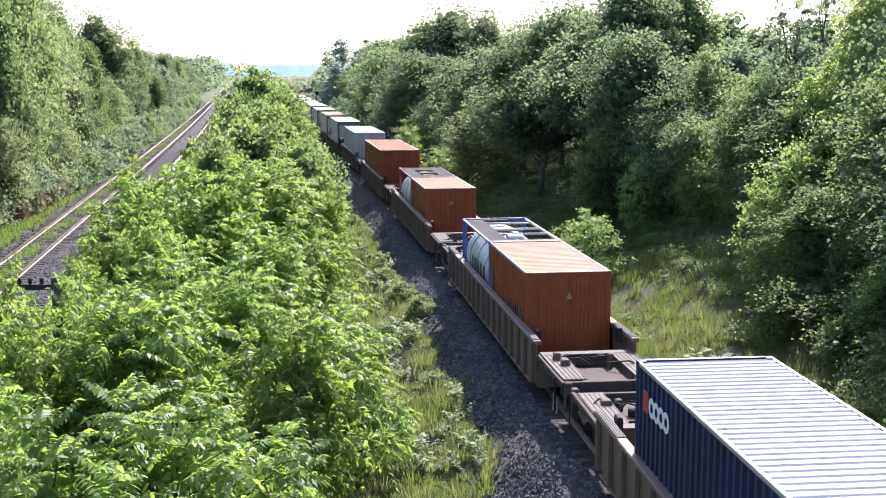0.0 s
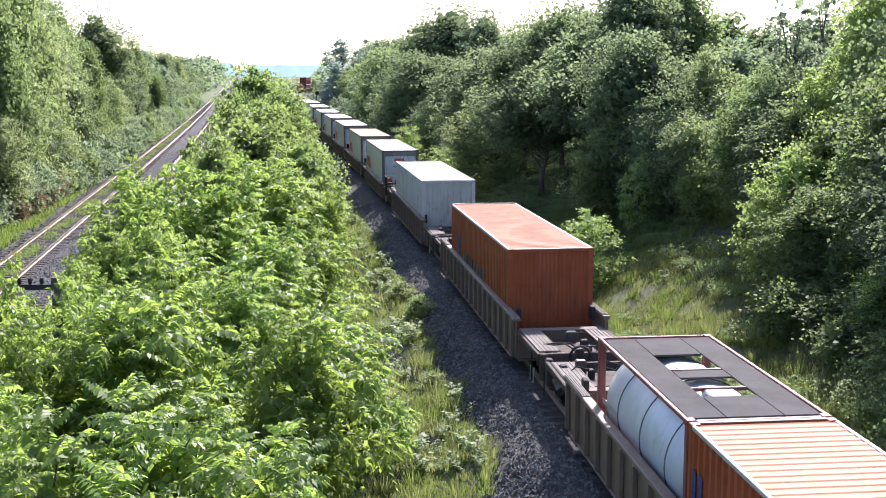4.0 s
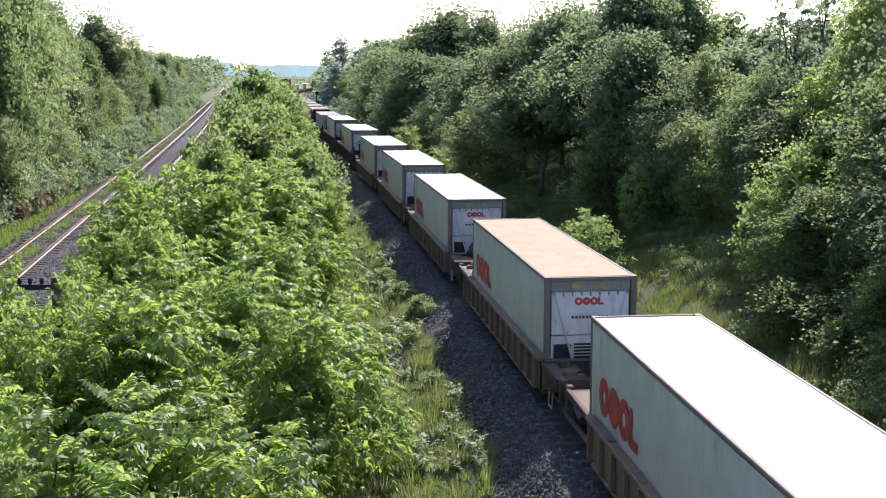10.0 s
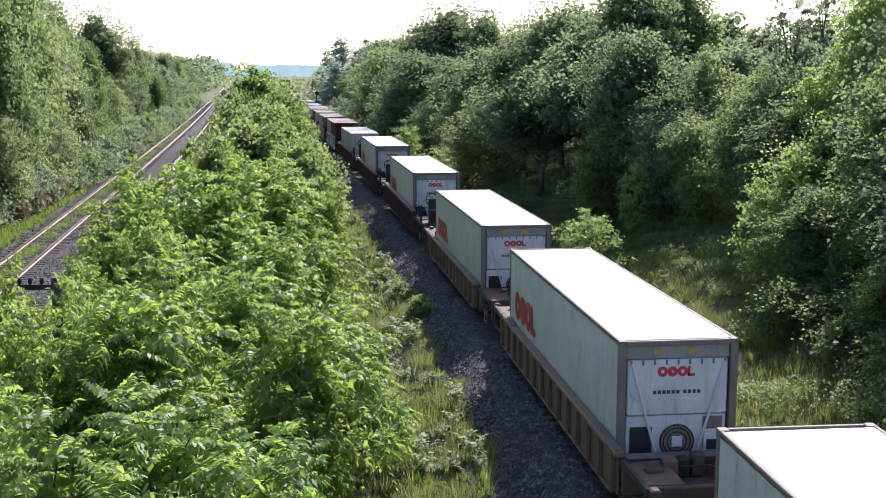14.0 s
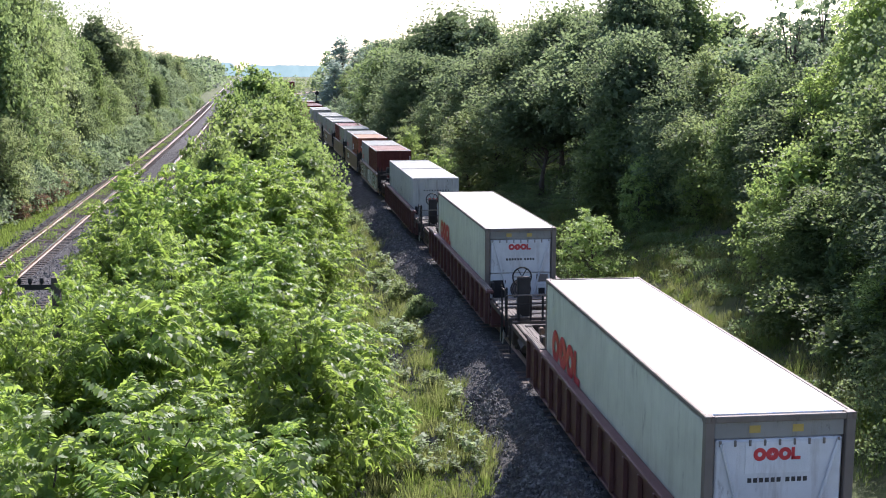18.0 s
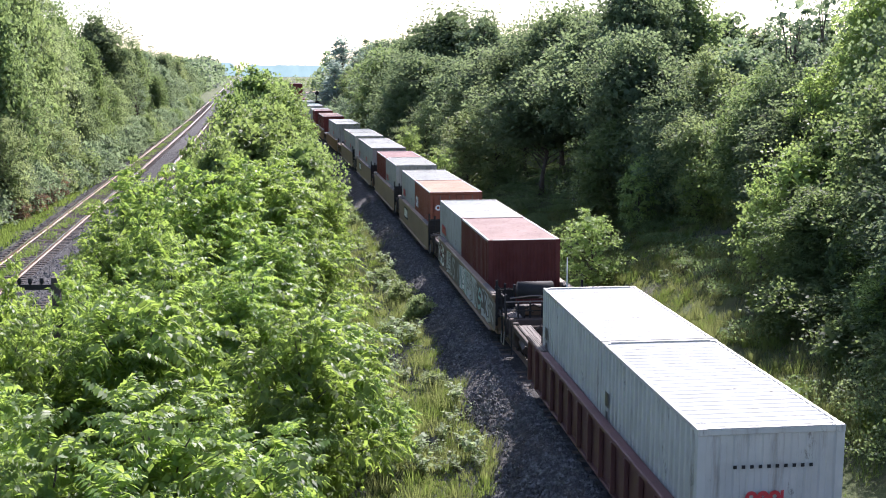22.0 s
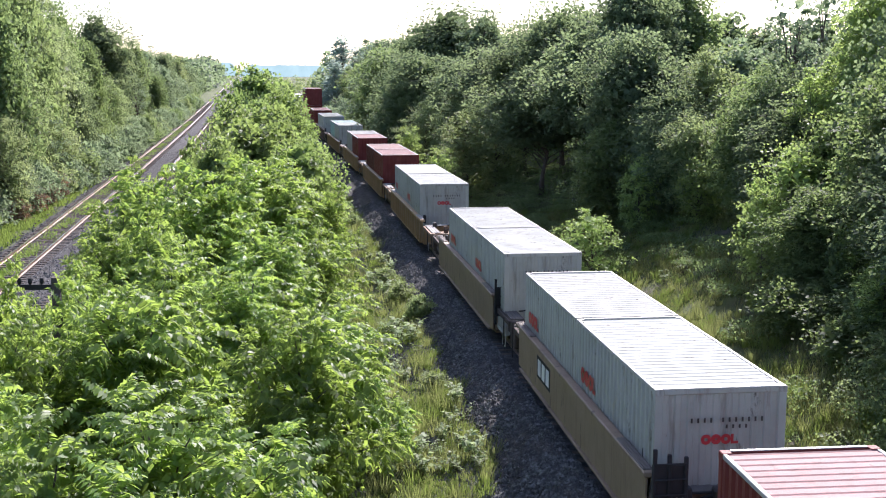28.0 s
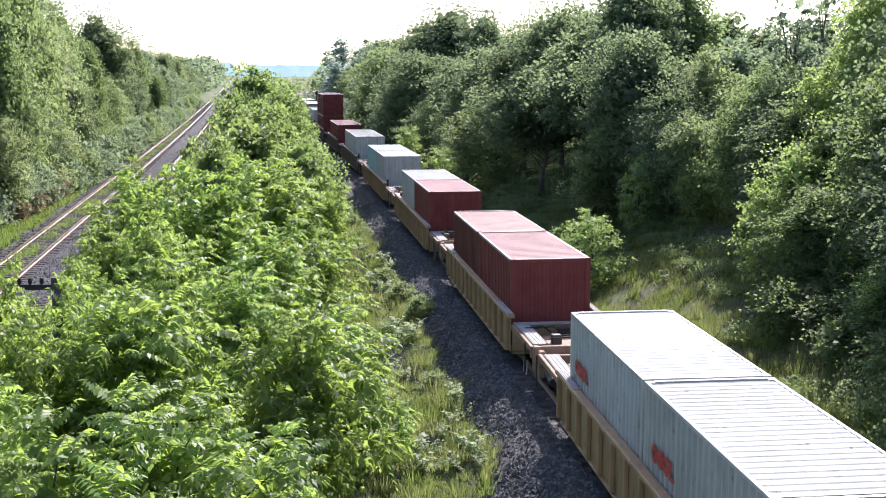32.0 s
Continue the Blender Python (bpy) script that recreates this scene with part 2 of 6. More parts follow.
# ---- mesh tools ----
class Build:
    """Collects vertices and faces of one mesh."""

    def __init__(self):
        self.v, self.f = [], []

    def add(self, v, f):
        k = len(self.v)
        self.v += [tuple(p) for p in v]
        self.f += [tuple(i + k for i in q) for q in f]
        return self

    def box(self, x0, x1, y0, y1, z0, z1, c=0.012):
        """A block with chamfered edges."""
        mid = ((x0 + x1) / 2, (y0 + y1) / 2, (z0 + z1) / 2)
        h = (abs(x1 - x0) / 2, abs(y1 - y0) / 2, abs(z1 - z0) / 2)
        c = min(c, min(h) * 0.4)
        ids, v = {}, []
        for sx in (-1, 1):
            for sy in (-1, 1):
                for sz in (-1, 1):
                    for a in range(3):
                        p = [mid[i] + (sx, sy, sz)[i] * (h[i] - (0 if i == a else c)) for i in range(3)]
                        ids[sx, sy, sz, a] = len(v)
                        v.append(p)
        f = []
        for a in range(3):
            b, d = (a + 1) % 3, (a + 2) % 3
            for s in (-1, 1):
                q = []
                for u, w in ((-1, -1), (1, -1), (1, 1), (-1, 1)):
                    k = [0, 0, 0]
                    k[a], k[b], k[d] = s, u, w
                    q.append(ids[(*k, a)])
                f.append(q if s > 0 else q[::-1])
            for s in (-1, 1):
                for u in (-1, 1):
                    q = []
                    for w, ax in ((-1, a), (1, a), (1, b), (-1, b)):
                        k = [0, 0, 0]
                        k[a], k[b], k[d] = s, u, w
                        q.append(ids[(*k, ax)])
                    f.append(q if s * u < 0 else q[::-1])
        for sx in (-1, 1):
            for sy in (-1, 1):
                for sz in (-1, 1):
                    q = [ids[sx, sy, sz, a] for a in range(3)]
                    f.append(q if sx * sy * sz > 0 else q[::-1])
        return self.add(v, f)

    def tube(self, pts, radii, n=8, caps=True):
        """A round bar along points with a radius at each."""
        pts = [Vector(p) for p in pts]
        v, f = [], []
        for i, p in enumerate(pts):
            d = (pts[min(i + 1, len(pts) - 1)] - pts[max(i - 1, 0)]).normalized()
            a = d.orthogonal().normalized() if i == 0 else (a - d * a.dot(d)).normalized()
            b = d.cross(a)
            r = radii[i] if hasattr(radii, "__len__") else radii
            v += [p + (a * math.cos(6.28319 * k / n) + b * math.sin(6.28319 * k / n)) * r for k in range(n)]
        for i in range(len(pts) - 1):
            for k in range(n):
                j = (k + 1) % n
                f.append((i * n + k, i * n + j, (i + 1) * n + j, (i + 1) * n + k))
        if caps:
            f += [tuple(range(n))[::-1], tuple(range((len(pts) - 1) * n, len(pts) * n))]
        return self.add(v, f)

    def ring(self, c, axis, r, t, n=20, m=6):
        """A torus round an axis ('x', 'y' or 'z')."""
        o = "xyz".index(axis)
        v, f = [], []
        for i in range(n):
            a = 6.28319 * i / n
            for k in range(m):
                b = 6.28319 * k / m
                p = [0, 0, 0]
                p[o] = math.sin(b) * t
                p[(o + 1) % 3], p[(o + 2) % 3] = (r + math.cos(b) * t) * math.cos(a), (r + math.cos(b) * t) * math.sin(a)
                v.append([p[j] + c[j] for j in range(3)])
                f.append((i * m + k, ((i + 1) % n) * m + k, ((i + 1) % n) * m + (k + 1) % m, i * m + (k + 1) % m))
        return self.add(v, f)

    def mesh(self, name, mat, smooth=False):
        me = bpy.data.meshes.new(name)
        me.from_pydata(self.v, [], self.f)
        me.materials.append(mat)
        if smooth:
            me.polygons.foreach_set("use_smooth", [True] * len(self.f))
        me.update()
        return me


def box(*a, c=0.012):
    return Build().box(*a, c=c)


def part(name, build, material, parent, label="", smooth=False):
    """Links a build, or a ready mesh, as one mesh object under a thing or a part."""
    me = build if isinstance(build, bpy.types.Mesh) else build.mesh(name, material, smooth)
    ob = new(name, me)
    ob.parent = parent
    return tagged(ob, label)


def thing(name, label, category, group="", kind=""):
    return tagged(new(name), label, category, group, kind)


# ---- the line of the track ----
LINE = [(-420, -24.4), (-150, -4.4), (-40, 4.35), (0, 6.95), (15, 7.79), (20, 8.02), (30, 8.38), (40, 8.65), (50, 8.84), (60, 8.99), (75, 9.15), (98, 9.2), (122, 9.1), (152, 8.8),
        (181, 8.65), (220, 8.3), (265, 7.85), (314, 7.55), (363, 8.0), (402, 10.1), (436, 14.6), (470, 21.1), (519, 34.3), (588, 57.0), (745, 115.6)]


def line_x(y):
    """Where the middle of the train's track lies at y: a smooth curve through LINE."""
    k = 0
    while k < len(LINE) - 2 and LINE[k + 1][0] <= y:
        k += 1
    (y0, x0), (y1, x1) = LINE[k], LINE[k + 1]

    def slope(i):
        a, b = LINE[max(i - 1, 0)], LINE[min(i + 1, len(LINE) - 1)]
        return (b[1] - a[1]) / (b[0] - a[0])

    h = y1 - y0
    t = (y - y0) / h
    m0, m1 = slope(k) * h, slope(k + 1) * h
    return (2 * t ** 3 - 3 * t * t + 1) * x0 + (t ** 3 - 2 * t * t + t) * m0 + (3 * t * t - 2 * t ** 3) * x1 + (t ** 3 - t * t) * m1


LY = np.arange(-420.0, 745.5, 1.0)
LX = np.array([line_x(y) for y in LY])
LS = np.concatenate([[0], np.cumsum(np.hypot(np.diff(LX), np.diff(LY)))])
LS -= np.interp(0.0, LY, LS)


def on_line(s, z=0.0):
    """The pose on the track s metres along it."""
    a, b = s - 5.0, s + 5.0
    pa = (np.interp(a, LS, LX), np.interp(a, LS, LY))
    pb = (np.interp(b, LS, LX), np.interp(b, LS, LY))
    turn = math.degrees(math.atan2(pb[1] - pa[1], pb[0] - pa[0])) - 90
    return pose(float(np.interp(s, LS, LX)), float(np.interp(s, LS, LY)), z, 0, 0, turn)


def track_x(y):
    return np.interp(y, LY, LX)


def smooth_step(a, b, x):
    t = np.clip((x - a) / (b - a), 0, 1)
    return t * t * (3 - 2 * t)


def ground_z(x, y):
    """Height of the ground: a cutting with the tracks at its foot."""
    x, y = np.asarray(x, float), np.asarray(y, float)
    d = x - track_x(y)
    fade = 1 - smooth_step(260, 420, y)
    z = -0.75 - 0.25 * smooth_step(-3.0, -4.5, d) * smooth_step(-9.0, -6.0, d)
    z = z - 0.45 * smooth_step(2.6, 4.2, d) * (1 - smooth_step(5.0, 6.5, d))
    z = z + (2.9 * smooth_step(5.0, 14.0, d) + 1.2 * smooth_step(13.0, 30.0, d)) * fade
    z = z + (1.0 * smooth_step(-15.0, -19.0, x) + 3.5 * smooth_step(-18.0, -32.0, x)) * (1 - 0.75 * smooth_step(300, 700, y))
    z = z + 0.18 * np.sin(x * 0.9 + 1.3 * np.sin(y * 0.21)) * np.sin(y * 0.55) * smooth_step(3.0, 5.0, np.abs(d)) * smooth_step(4.5, 6.5, np.abs(x + 9.3))
    return z


def sheet(name, xs, ys, zf, mat, label, cat, kind="structure"):
    gx, gy = np.meshgrid(xs, ys)
    gz = zf(gx, gy)
    v = np.stack([gx.ravel(), gy.ravel(), gz.ravel()], 1)
    w = len(xs)
    f = [(j * w + i, j * w + i + 1, (j + 1) * w + i + 1, (j + 1) * w + i) for j in range(len(ys) - 1) for i in range(w - 1)]
    me = bpy.data.meshes.new(name)
    me.from_pydata(v.tolist(), [], f)
    me.materials.append(mat)
    me.polygons.foreach_set("use_smooth", [True] * len(f))
    return tagged(new(name, me), label, cat, "", kind)


gx_near = np.concatenate([[-3000, -1200, -500, -200, -110, -70], np.arange(-50, 60, 0.9), [66, 80, 110, 200, 500, 1200, 3000]])
gy_near = np.concatenate([[-2500, -800, -300, -150], np.arange(-60, 160, 1.6), np.arange(160, 500, 8), [520, 600, 760, 1000, 1500, 2500, 4200]])
sheet("ground", gx_near, gy_near, ground_z, M["grass"], "grassy cutting floor and banks with bare soil", "ground")


def bed(name, xc, ys, half, top, label):
    """A ballast bed: flat top and sloping shoulders along a line."""
    prof = [(-half - 1.6, -1.05), (-half - 0.05, top - 0.04), (-half + 0.1, top), (0, top + 0.01), (half - 0.1, top), (half + 0.05, top - 0.04), (half + 1.6, -1.05)]
    v, f = [], []
    for y in ys:
        for px, pz in prof:
            v.append((xc(y) + px + (0.14 * math.sin(y * 0.9) + 0.1 * math.sin(y * 2.3)) * (abs(px) > half + 0.5), y, pz + 0.015 * math.sin(y * 1.7 + px * 3)))
    w = len(prof)
    for j in range(len(ys) - 1):
        for i in range(w - 1):
            f.append((j * w + i, j * w + i + 1, (j + 1) * w + i + 1, (j + 1) * w + i))
    me = bpy.data.meshes.new(name)
    me.from_pydata(v, [], f)
    me.materials.append(M["ballast"])
    return tagged(new(name, me), label, "ballast", "", "structure")


YS = np.concatenate([np.arange(-60, 160, 1.0), np.arange(160, 700, 5.0)])
bed("ballast_bed", lambda y: float(track_x(y)), YS, 1.85, -0.172, "grey crushed-stone ballast under the freight track")
LEFT_A, LEFT_B = -11.36, -7.34


def left_dx(y):
    """The double track bears off slightly to the left far away."""
    return -0.0112 * (np.logaddexp(0.0, (np.asarray(y, float) - 190.0) / 40.0) * 40.0)


YL = np.concatenate([np.arange(-60, 200, 2.0), np.arange(200, 2600, 20.0)])
bed("ballast_bed", lambda y: (LEFT_A + LEFT_B) / 2 + float(left_dx(y)), YL, 3.2, -0.52, "grey ballast under the empty double track")


def rail(name, xc, ys, z, parent):
    """A rail: foot, web and head swept along a line, with a polished top."""
    prof = [(-0.07, -0.17), (-0.07, -0.155), (-0.012, -0.13), (-0.012, -0.05), (-0.036, -0.04), (-0.036, -0.004), (0.036, -0.004), (0.036, -0.04), (0.012, -0.05), (0.012, -0.13), (0.07, -0.155), (0.07, -0.17)]
    b = Build()
    w = len(prof)
    v = [(xc(y) + px, y, z + pz) for y in ys for px, pz in prof]
    f = [(j * w + i, j * w + (i + 1) % w, (j + 1) * w + (i + 1) % w, (j + 1) * w + i) for j in range(len(ys) - 1) for i in range(w)]
    b.add(v, f)
    r = part(name, b, M["rail"], parent)
    t = Build()
    for y0, y1 in zip(ys[:-1], ys[1:]):
        k = len(t.v)
        t.v += [(xc(y0) - 0.033, y0, z), (xc(y0) + 0.033, y0, z), (xc(y1) + 0.033, y1, z), (xc(y1) - 0.033, y1, z)]
        t.f.append((k, k + 1, k + 2, k + 3))
    part("running_surface", t, M["rail_top"], r, "bright worn rail head")


def track(xc, ys, z, label, tie_range):
    tr = thing("railway_track", label, "track", kind="structure")
    for side in (-0.7525, 0.7525):
        rail("rail", lambda y: float(xc(y)) + side, ys, z, tr)
    tie = box(-1.3, 1.3, -0.115, 0.115, -0.34, -0.165, c=0.015).mesh("sleeper", M["timber"])
    y0, y1, step = tie_range
    n = 0
    y = y0
    far = Build()
    while y < y1:
        if n < 230:
            o = part("sleeper", tie, None, tr)
            o.matrix_local = pose(float(xc(y)), y, z, 0, 0, random.uniform(-0.6, 0.6))
        else:
            far.box(float(xc(y)) - 1.3, float(xc(y)) + 1.3, y - 0.11, y + 0.11, z - 0.34, z - 0.165)
        n += 1
        y += step
    if far.v:
        tagged(part("sleepers", far, M["timber"], tr), kind="stuff")
    return tr


track(track_x, YS, 0.0, "freight track with rusty rails on dark sleepers", (18, 200, 0.56))
track(lambda y: LEFT_A + left_dx(y), YL, -0.32, "empty straight track with shiny rails and weeds", (45, 330, 0.56))
track(lambda y: LEFT_B + left_dx(y), YL, -0.32, "empty straight track with shiny rails beside scrub", (45, 330, 0.56))


# ---- containers ----
def corrugated(length, height, depth=0.05, pitch=0.278):
    """A ribbed steel sheet in the plane x = 0, ribs upright, with a flat back."""
    n = max(2, int(round(length / pitch)))
    p = length / n
    ys, xs = [], []
    for i in range(n):
        for a, d in ((0.0, 0), (0.38, 0), (0.5, 1), (0.88, 1)):
            ys.append(-length / 2 + (i + a) * p)
            xs.append(-depth * d)
    ys.append(length / 2)
    xs.append(0)
    k = len(ys)
    v = [(x, y, 0) for x, y in zip(xs, ys)] + [(x, y, height) for x, y in zip(xs, ys)]
    v += [(-0.07, -length / 2, 0), (-0.07, length / 2, 0), (-0.07, length / 2, height), (-0.07, -length / 2, height)]
    f = [(i, i + 1, k + i + 1, k + i) for i in range(k - 1)]
    f += [(2 * k + 1, 2 * k, 2 * k + 3, 2 * k + 2)]
    return Build().add(v, f)


def turned(b, m):
    b.v = [tuple(m @ Vector(p)) for p in b.v]
    return b


def marks(name, rows, material, parent, plane, label):
    """Plain blocks of colour on a wall. rows: across, up, width, height. plane: 'front' (y) or 'side' (x) and its place."""
    side, at = plane
    if name == "lettering_bar" and len(rows) > 1:
        for r in rows:
            marks(name, [r], material, parent, plane, label)
        return None
    b = Build()
    for u, w, du, dw in rows:
        if side == "front":
            b.box(u, u + du, at - 0.004, at, w, w + dw, c=0.002)
        else:
            b.box(at - 0.004, at, u, u + du, w, w + dw, c=0.002)
    return part(name, b, material, parent, label)


def round_logo(parent, plane, u, w, size, material, flip=1):
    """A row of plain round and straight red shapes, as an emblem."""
    b = Build()
    side, at = plane
    for k in range(3):
        c = u + flip * (k + 0.5) * size * 1.02
        axis, at3 = ("y", (c, at, w + size / 2)) if side == "front" else ("x", (at, c, w + size / 2))
        b.ring(at3, axis, size * 0.36, size * 0.17, 16, 4)
        if k == 1:
            for j in range(5):
                q = j * 1.2566
                r = size * 0.16
                at4 = (c + r * math.cos(q), at, w + size / 2 + r * math.sin(q)) if side == "front" else (at, c + r * math.cos(q), w + size / 2 + r * math.sin(q))
                b.ring(at4, axis, size * 0.05, size * 0.04, 8, 4)
    c = u + flip * 3.5 * size * 1.02
    for du, dw, hu, hw in ((-0.5, 0.0, 0.27, 1.0), (-0.5, 0.0, 0.75, 0.27)):
        x0, x1 = sorted((c + flip * du * size, c + flip * (du + hu) * size))
        if side == "front":
            b.box(x0, x1, at - 0.01, at, w + dw * size, w + (dw + hw) * size, c=0.002)
        else:
            b.box(at - 0.01, at, x0, x1, w + dw * size, w + (dw + hw) * size, c=0.002)
    o = 1 if side == "front" else 0
    b.v = [tuple(at - 0.004 + (p[i] - at) * 0.04 if i == o else p[i] for i in range(3)) for p in b.v]
    return part("emblem", b, material, parent, "red emblem of rings and a bar")


def pale_emblem(parent, plane, u, w, size, flip=1, rings=1):
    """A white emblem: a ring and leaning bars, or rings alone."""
    b = Build()
    side, at = plane
    o = 1 if side == "front" else 0

    def on(a, c, out):
        return (a, at - out, c) if side == "front" else (at - out, a, c)

    for k in range(rings):
        b.ring(on(u + flip * (0.4 + 0.8 * k) * size, w + size / 2, 0), "y" if o else "x", size * 0.38, size * 0.14, 18, 4)
    b.v = [tuple(at - 0.004 + (p[i] - at) * 0.04 if i == o else p[i] for i in range(3)) for p in b.v]
    for a0, a1 in ((0.9, 1.2), (1.5, 1.2), (1.78, 1.78)) if rings == 1 else ():
        q = [on(u + flip * (a + d) * size, c, k) for k in (0.009, 0.001) for a, d, c in ((a0, -0.1, w), (a0, 0.1, w), (a1, 0.1, w + size), (a1, -0.1, w + size))]
        b.add(q, [(0, 1, 2, 3), (7, 6, 5, 4), (0, 4, 5, 1), (1, 5, 6, 2), (2, 6, 7, 3), (3, 7, 4, 0)])
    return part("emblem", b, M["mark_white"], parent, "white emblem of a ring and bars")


HALF = 1.219


def container_frame(ob, L, H, mat, rim=None):
    post = box(-0.075, 0.075, -0.07, 0.07, 0.1, H - 0.1).mesh("corner_post", mat)
    cast = box(-0.081, 0.081, -0.089, 0.089, -0.059, 0.059, c=0.01).mesh("corner_casting", mat)
    for sx in (-1, 1):
        for sy in (-1, 1):
            part("corner_post", post, None, ob).location = (sx * (HALF - 0.078), sy * (L / 2 - 0.075), 0)
            for z in (0.059, H - 0.059):
                part("corner_casting", cast, None, ob).location = (sx * (HALF - 0.079), sy * (L / 2 - 0.087), z)
        part("top_rail", box(-0.035, 0.035, -L / 2 + 0.17, L / 2 - 0.17, H - 0.085, H - 0.004), rim or mat, ob, "worn pale top rail" if rim else "").location = (sx * (HALF - 0.037), 0, 0)
        part("bottom_rail", box(-0.03, 0.03, -L / 2 + 0.17, L / 2 - 0.17, 0.03, 0.17), mat, ob).location = (sx * (HALF - 0.032), 0, 0)
    for sy in (-1, 1):
        part("end_header", box(-HALF + 0.16, HALF - 0.16, -0.04, 0.04, H - 0.11, H - 0.008), mat, ob).location = (0, sy * (L / 2 - 0.045), 0)
        if rim:
            part("top_edge", box(-HALF + 0.16, HALF - 0.16, -0.035, 0.035, H - 0.007, H + 0.006), rim, ob, "worn pale edge").location = (0, sy * (L / 2 - 0.045), 0)
        part("end_sill", box(-HALF + 0.16, HALF - 0.16, -0.04, 0.04, 0.02, 0.16), mat, ob).location = (0, sy * (L / 2 - 0.045), 0)


def dry_box(L, H, mat, roof_mat=None, doors=False):
    """A corrugated steel shipping container."""
    ob = new("shipping_container")
    container_frame(ob, L, H, mat, M["steel"])
    side = corrugated(L - 0.3, H - 0.24)
    part("side_panel", turned(corrugated(L - 0.3, H - 0.24), pose(HALF - 0.02, 0, 0.16)), mat, ob)
    part("side_panel", turned(side, pose(-HALF + 0.02, 0, 0.16, 0, 0, 180)), mat, ob)
    roof = corrugated(L - 0.34, 2 * HALF - 0.16, 0.022 if L > 8 else 0.016, 0.235)
    roof.v = [(z - HALF + 0.08, y, H - 0.012 + x) for x, y, z in roof.v]
    part("roof", roof, roof_mat or mat, ob)
    for sy in (-1, 1):
        if doors and sy < 0:
            for sx in (-1, 1):
                d = part("door", box(-0.52, 0.52, -0.03, 0.03, 0.17, H - 0.13, c=0.02), mat, ob)
                d.location = (sx * 0.53, -L / 2 + 0.06, 0)
                for u in (-0.22, 0.22):
                    part("lock_rod", Build().tube([(u, -0.055, 0.2), (u, -0.055, H - 0.16)], 0.017, 8), M["grating"], d)
                part("handle", box(-0.25, 0.02, -0.085, -0.06, 1.05, 1.09), M["grating"], d)
        else:
            part("end_panel", turned(corrugated(2 * HALF - 0.3, H - 0.26, 0.022, 0.25), pose(0, sy * (L / 2 - 0.03), 0.15, 0, 0, 90 * sy)), mat, ob)
    return ob


def reefer_box(L, H, roof_mat=None, vent=False):
    """A refrigerated container with smooth cladding and a cooling unit in its front wall."""
    ob = new("refrigerated_container")
    w = M["reefer"]
    container_frame(ob, L, H, M["reefer_post"])
    for sx in (-1, 1):
        sp = corrugated(L - 0.32, H - 0.27, 0.007, 0.61)
        part("side_panel", turned(sp, pose(sx * (HALF - 0.012), 0, 0.165, 0, 0, 0 if sx > 0 else 180)), w, ob)
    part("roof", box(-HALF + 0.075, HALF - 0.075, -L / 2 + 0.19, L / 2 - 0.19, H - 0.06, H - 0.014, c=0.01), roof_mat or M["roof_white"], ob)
    part("end_panel", box(-HALF + 0.16, HALF - 0.16, -0.03, 0.03, 0.16, H - 0.11), w, ob).location = (0, L / 2 - 0.05, 0)
    f = -L / 2 + 0.07
    top = part("cooling_unit", box(-1.03, 1.03, f - 0.02, f + 0.12, H * 0.47, H - 0.4, c=0.03), M["reefer_end"], ob, "white riveted cooling unit casing")
    part("header_panel", box(-1.05, 1.05, f - 0.0, f + 0.04, H - 0.38, H - 0.115), M["reefer_header"], ob)
    for k in range(9):
        part("clamp", box(-0.018, 0.018, f - 0.05, f - 0.021, H - 0.5, H - 0.4), M["grating"], top).location.x = -0.96 + k * 0.24
    part("machinery_panel", box(-1.03, 1.03, f + 0.02, f + 0.1, 0.5, H * 0.47 - 0.02, c=0.02), M["reefer_end"], ob)
    # no real openings: black slabs paint in the darkness of bay and hatch
    part("machinery_recess", box(-1.03, 1.03, f + 0.06, f + 0.12, 0.17, 0.49), M["black"], ob, "black block for the darkness of the compressor bay")
    part("dark_hatch", box(-0.95, -0.5, f - 0.005, f + 0.018, 0.52, 1.12), M["black"], ob, "black slab for the darkness of an open hatch")
    part("control_box", box(0.56, 0.9, f - 0.05, f + 0.018, 0.56, 0.98, c=0.03), M["reefer_end"], ob, "white control box with a dark window")
    part("control_window", box(0.62, 0.84, f - 0.062, f - 0.051, 0.63, 0.84), M["black"], ob)
    part("louvre", box(0.55, 0.95, f - 0.004, f + 0.018, 1.04, 1.3), M["grating"], ob)
    if vent:
        for k in range(7):
            part("grille_slat", box(-0.42, 0.42, f - 0.03, f + 0.015, 0.0, 0.045), M["black"], ob).location.z = 0.58 + k * 0.085
    else:
        fan = Build().tube([(0.02, f - 0.012, 0.8), (0.02, f + 0.018, 0.8)], 0.36, 28)
        part("fan_guard", fan, M["grating"], ob, "round grey condenser fan guard")
        for r in (0.12, 0.2, 0.28, 0.345):
            part("guard_ring", Build().ring((0.02, f - 0.014, 0.8), "y", r, 0.012, 24, 4), M["black"], ob)
        part("fan_plate", box(-0.09, 0.13, f - 0.03, f - 0.014, 0.7, 0.92), M["reefer_end"], ob)
    for sx in (-1, 1):
        part("strut", Build().tube([(sx * 0.95, f - 0.05, H - 0.45), (sx * 0.42, f - 0.05, 0.55)], 0.03, 6), M["reefer_end"], ob)
        part("warning_label", box(-0.09, 0.09, -0.004, 0, -0.06, 0.06), M["mark_yellow"], ob).location = (sx * 0.35 - 0.05, f, H - 0.24)
    part("sign_board", box(-0.55, 0.5, f - 0.032, f - 0.021, H - 0.95, H - 0.45, c=0.004), M["reefer_end"], ob)
    round_logo(ob, ("front", f - 0.034), -0.42, H - 0.74, 0.2, M["mark_red"])
